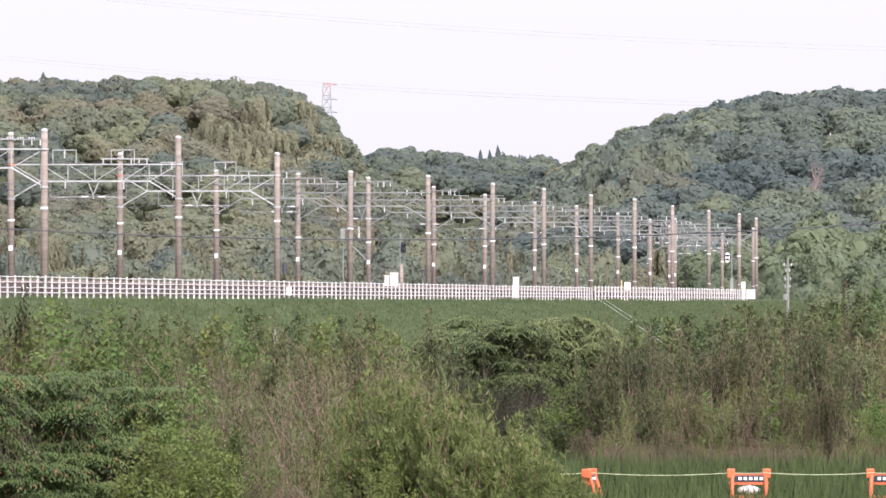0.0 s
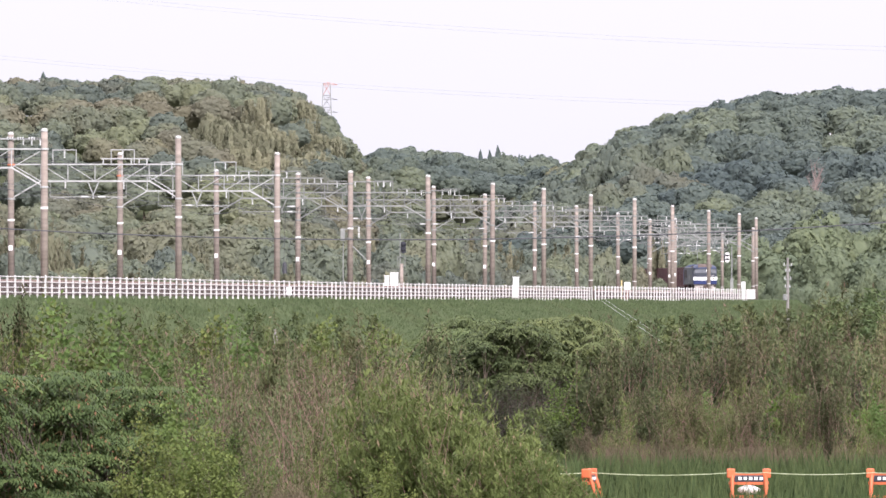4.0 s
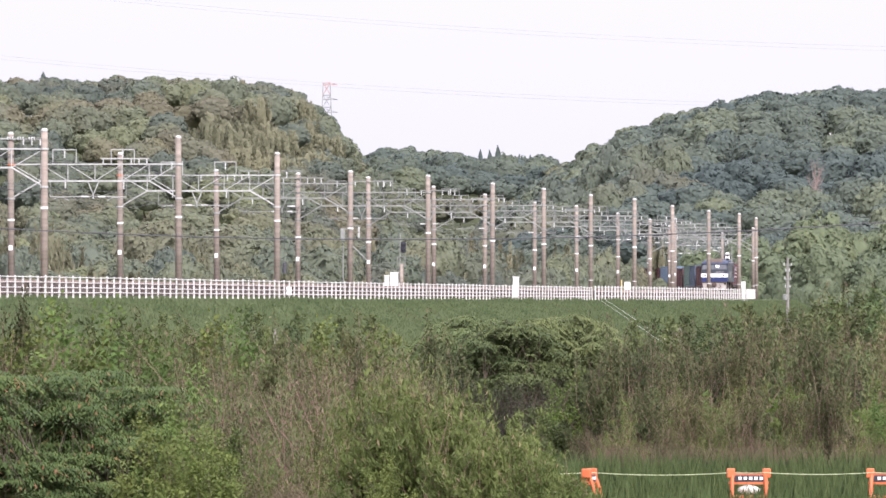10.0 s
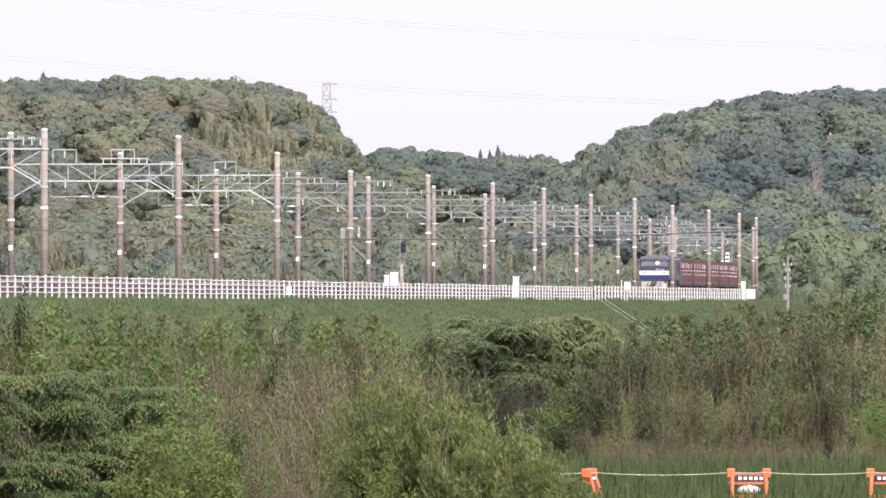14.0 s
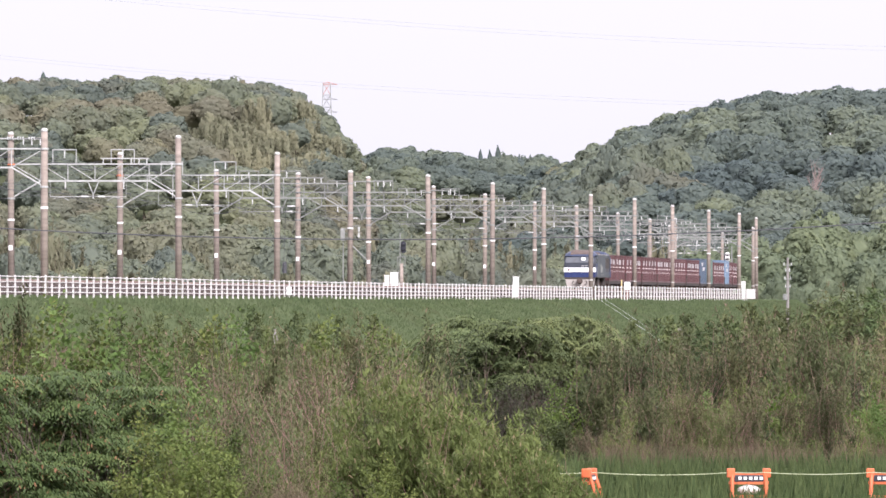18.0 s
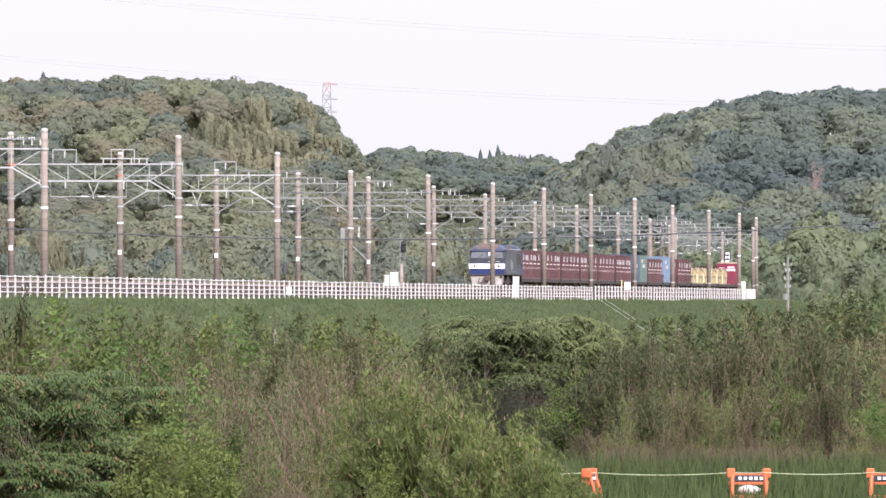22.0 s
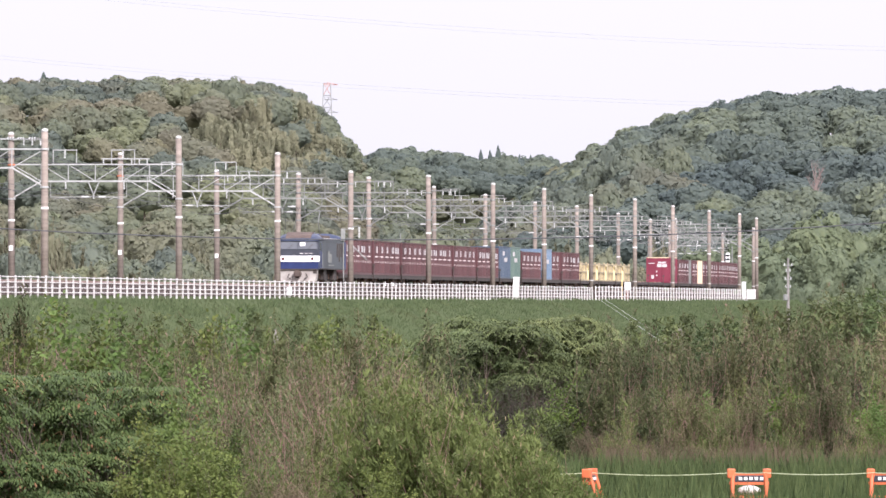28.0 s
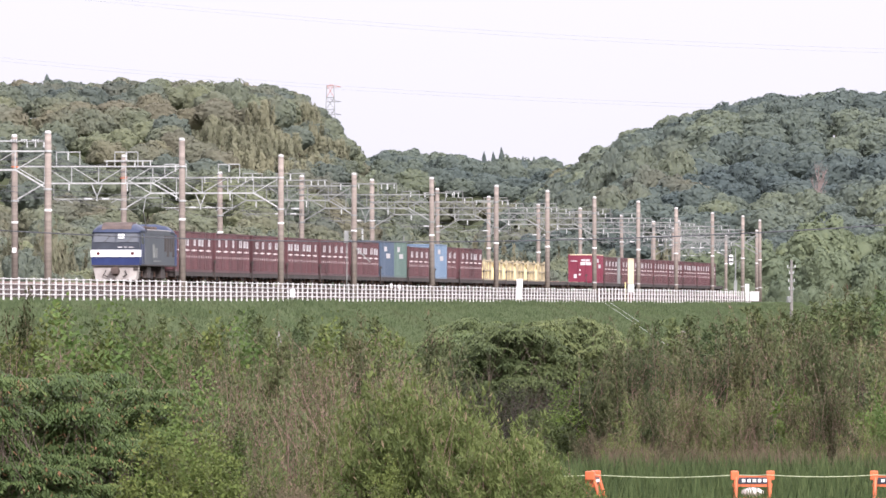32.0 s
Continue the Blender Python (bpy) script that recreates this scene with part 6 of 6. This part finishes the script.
for sx in (-1, 1):
    for sy in (-1, 1):
        part("leg", rods([((sx * 2.2, sy * 2.2, 0), (sx * 0.95, sy * 0.95, ht - hb), 0.16)], 4), STEEL, pyl)
for k in range(9):
    z0, z1 = k * (ht - hb) / 9, (k + 1) * (ht - hb) / 9
    w0, w1 = 2.2 - 1.25 * k / 9, 2.2 - 1.25 * (k + 1) / 9
    for sy in (-1, 1):
        part("bracing", rods([((-w0, sy * w0, z0), (w1, sy * w1, z1), 0.07), ((w0, sy * w0, z0), (-w1, sy * w1, z1), 0.07), ((-w1, sy * w1, z1), (w1, sy * w1, z1), 0.07)], 4), PYLRED if k > 7 else STEEL, pyl)
for z in (ht - hb - 0.4, ht - hb - 4.5, ht - hb - 8):
    part("crossarm", rods([((-0.9, 0, z), (3.0, 0, z), 0.09), ((0, 0, z + 0.7), (3.0, 0, z), 0.06)], 4), PYLRED if z > ht - hb - 3 else STEEL, pyl)
pyl.matrix_basis = pose(bearing(px(578), PD), PD, hb)
p2 = copy_thing(pyl, pose(bearing(px(238), 3300), 3300, 36.5))


def long_wire(b0, z0, b1, z1, sag, d, r):
    bm = bmesh.new()
    f = lambda u: (bearing(b0 + (b1 - b0) * u, d), d, EYE.z + (z0 + (z1 - z0) * u) - sag * 4 * u * (1 - u))
    tube(bm, [f(i / 24) for i in range(25)], r)
    tagged(link_bm("power_line", bm, STEEL), "thin grey power line high over the valley", "power line", "power lines")


def up_at(y, d):
    return (537.5 - y) / 17956 * d


for y0, y1, y2 in ((97, 150, 190), (103, 156, 196), (-28, 45, 85), (-22, 52, 92)):
    long_wire(px(-60), up_at(y0 - 4, 2790), px(1640), up_at(y2, 2790), 3.0, 2790, 0.02)

# ---- signals, cabinets and signs along the track ----
def on_line(o, s, off, z=3.8, turn=0.0):
    x, y, h = line(s, off)
    o.matrix_basis = pose(x, y, z, 0, 0, -math.degrees(h) + turn)
    return o


def cabinet(w, h, d, label, mat=WHITE):
    o = empty("trackside_cabinet", label, "cabinet")
    part("body", soft_box(-w / 2, w / 2, -d / 2, d / 2, 0, h, 0.03), mat, o)
    part("door", boxes((-w / 2 + 0.06, w / 2 - 0.06, -d / 2 - 0.015, -d / 2 - 0.002, 0.1, h - 0.1)), mat, o)
    part("lid", soft_box(-w / 2 - 0.04, w / 2 + 0.04, -d / 2 - 0.04, d / 2 + 0.04, h, h + 0.07, 0.02), mat, o)
    return o


# s on the line for a bearing, on the near side at the given offset
def s_for(x, off):
    best = min((abs(line(s, off)[0] / line(s, off)[1] * 1000 - px(x)), s) for s in np.arange(-150, 500, 1.0))
    return best[1]


on_line(cabinet(0.62, 2.0, 0.6, "white metal trackside cabinet with a domed lid"), s_for(697, -7.0), -7.0)
on_line(cabinet(0.34, 1.75, 0.5, "cream metal trackside cabinet"), s_for(685, -7.0), -7.0)
on_line(cabinet(0.45, 1.55, 0.4, "white narrow trackside post box behind the fence"), s_for(913, 6.2), 6.2)
OLDRED = mottled("old_red_paint", (0.20, 0.085, 0.065), (0.32, 0.15, 0.12), 5, 40, 0.8)
tbox = empty("trackside_box", "white square trackside box on a reddish post", "cabinet")
part("post", boxes((-0.10, 0.10, -0.1, 0.1, -0.3, 0.85)), OLDRED, tbox, "rust red post")
part("body", soft_box(-0.27, 0.27, -0.2, 0.2, 0.88, 1.58, 0.04), WHITE, tbox)
part("side_post", rods([((-0.5, 0, -0.3), (-0.5, 0, 1.75), 0.05)], 8), YELLOW, tbox, "yellow post")
on_line(tbox, s_for(1110, 6.6), 6.6, 3.65)
on_line(cabinet(0.40, 1.75, 0.4, "white trackside cabinet with a yellow stripe"), s_for(1316, 6.2), 6.2)
on_line(cabinet(0.85, 0.95, 0.6, "pale concrete block at the fence's end", FENCE), s_for(1329, 7.2), 7.2)


def signal_head(o, x, z, w, h, mat, label):
    """An upright head with round ends, hooded lamps on its front."""
    r = w / 2
    bm = rods([((x, -0.12, z + r), (x, -0.04, z + r), r), ((x, -0.12, z + h - r), (x, -0.04, z + h - r), r)], 14)
    box(bm, x - r, x + r, -0.12, -0.04, z + r, z + h - r)
    head = part("signal_head", bm, mat, o, label)
    part("case", soft_box(x - r * 0.7, x + r * 0.7, -0.04, 0.16, z + 0.12, z + h - 0.12, 0.03), STEEL, head)
    return head


far_signal = empty("railway_signal", "white rounded signal head on a grey post with a cage", "signal")
part("post", lathe(bmesh.new(), [(0.10, 0), (0.06, 6.9)], 8), STEEL, far_signal)
part("base_box", soft_box(-0.2, 0.2, -0.2, 0.2, 0.0, 2.9, 0.03), STEEL, far_signal, "pale grey base box")
head = signal_head(far_signal, -0.55, 4.85, 0.56, 1.3, WHITE, "white rounded signal head")
part("shade", soft_box(-0.98, -0.82, -0.2, 0.05, 5.0, 6.0, 0.04), BLACKPANEL, head, "dark lamp shade")
for z in (5.2, 5.8):
    part("bracket", rods([((-0.4, 0, z), (0.02, 0, z), 0.035)], 6), STEEL, far_signal)
part("cage", rods([((0.12, 0, 4.4), (0.12, 0, 5.3), 0.03), ((0.5, 0, 4.4), (0.5, 0, 5.3), 0.03), ((0.0, 0, 4.4), (0.5, 0, 4.4), 0.03), ((0.0, 0, 5.3), (0.5, 0, 5.3), 0.03)], 4), STEEL, far_signal)
far_signal.matrix_basis = pose(bearing(px(1295), 1270), 1270, 3.6)

post_signal = empty("railway_signal", "dark signal head on a brown concrete post with a steel cage", "signal")
part("post", lathe(bmesh.new(), [(0.17, -0.8), (0.14, 2.1)], 10), CONCRETE, post_signal, "brown concrete post", True)
part("mast", rods([((-0.12, 0, 2.1), (-0.12, 0, 4.6), 0.045)], 6), STEEL, post_signal, "thin grey mast")
head = signal_head(post_signal, 0.16, 2.95, 0.42, 0.98, BLACKPANEL, "black signal head")
part("hood", rods([((0.16, -0.3, 3.7), (0.16, -0.12, 3.7), 0.11), ((0.16, -0.3, 3.3), (0.16, -0.12, 3.3), 0.11)], 10), BLACKPANEL, head)
part("cage", rods([((-0.3, -0.1, 1.9), (-0.3, -0.1, 2.65), 0.03), ((0.3, -0.1, 1.9), (0.3, -0.1, 2.65), 0.03), ((-0.3, -0.1, 1.9), (0.3, -0.1, 1.9), 0.03), ((-0.3, -0.1, 2.65), (0.3, -0.1, 2.65), 0.03)], 4), STEEL, post_signal)
on_line(post_signal, s_for(711, -6.8), -6.8, 4.5)

stake = empty("marker_stake", "small white cross-shaped marker stake", "marker")
part("post", boxes((-0.03, 0.03, -0.03, 0.03, 0, 2.6)), GREYPOLE, stake)
part("arm", boxes((-0.085, 0.085, -0.04, 0.04, 2.2, 2.42)), GREYPOLE, stake)
stake.matrix_basis = pose(bearing(px(487), 300), 300, 0)
board = empty("board", "grey-white board standing behind the saplings", "sign")
part("panel", soft_box(-0.2, 0.2, -0.03, 0.03, 1.6, 2.3, 0.015), GREYPOLE, board)
for x in (-0.14, 0.14):
    part("leg", boxes((x - 0.03, x + 0.03, 0.03, 0.08, 0, 2.2)), STEEL, board)
board.matrix_basis = pose(bearing(px(1204), 420), 420, 0.0, 0, 0, 10)
# two guard wires running down the slope
for dx in (0, 9):
    bm = bmesh.new()
    a = line(s_for(1062 + dx, 8.2), 8.2)
    rod(bm, (a[0], a[1], 3.66), (bearing(px(1205 + dx * 1.6), 640), 640, 0.1), 0.011, seg=4)
    tagged(link_bm("guy_wire", bm, PALEWIRE), "pale guy wire running down the slope", "wire")


def nose_at(t):
    """How far back along the line the train's nose is at t seconds."""
    return SPEED * (32.0 - t) + float(np.interp(t, (0, 8, 13, 17, 23, 27, 31, 32), (0, 0.5, 3.5, 6.6, 6.6, 6.4, 1.4, 0)))


def motions():
    times = [0.5 * k for k in range(65)]
    for thing, behind, z, ln in MOVERS:
        rows = []
        for t in times[::2]:
            s = nose_at(t) + behind
            a, b = line(s), line(s + ln)
            h = math.atan2(b[0] - a[0], b[1] - a[1])
            rows.append((t, pose(a[0], a[1], RAIL_TOP + z, 0, 0, -math.degrees(h))))
        walk(thing, rows)
    # the wind sways the saplings
    wind = random.Random(8)
    for o in SAPLINGS + SWAY:
        m0, k, p1, p2, amp = o.matrix_basis.copy(), o.scale.copy(), wind.uniform(0, 6), wind.uniform(0, 6), wind.uniform(0.8, 2.0) * (1.0 if o in SAPLINGS else 0.3)
        place, turn = m0.translation, m0.to_euler()
        rows = []
        for i in range(41):
            t = 0.8 * i
            lean = amp * (math.sin(1.9 * t + p1) + 0.6 * math.sin(3.1 * t + p2))
            rows.append((t, pose(place.x, place.y, place.z, 0.4 * lean, lean, math.degrees(turn.z))))
        walk(o, rows)
        o.scale = k


motions()
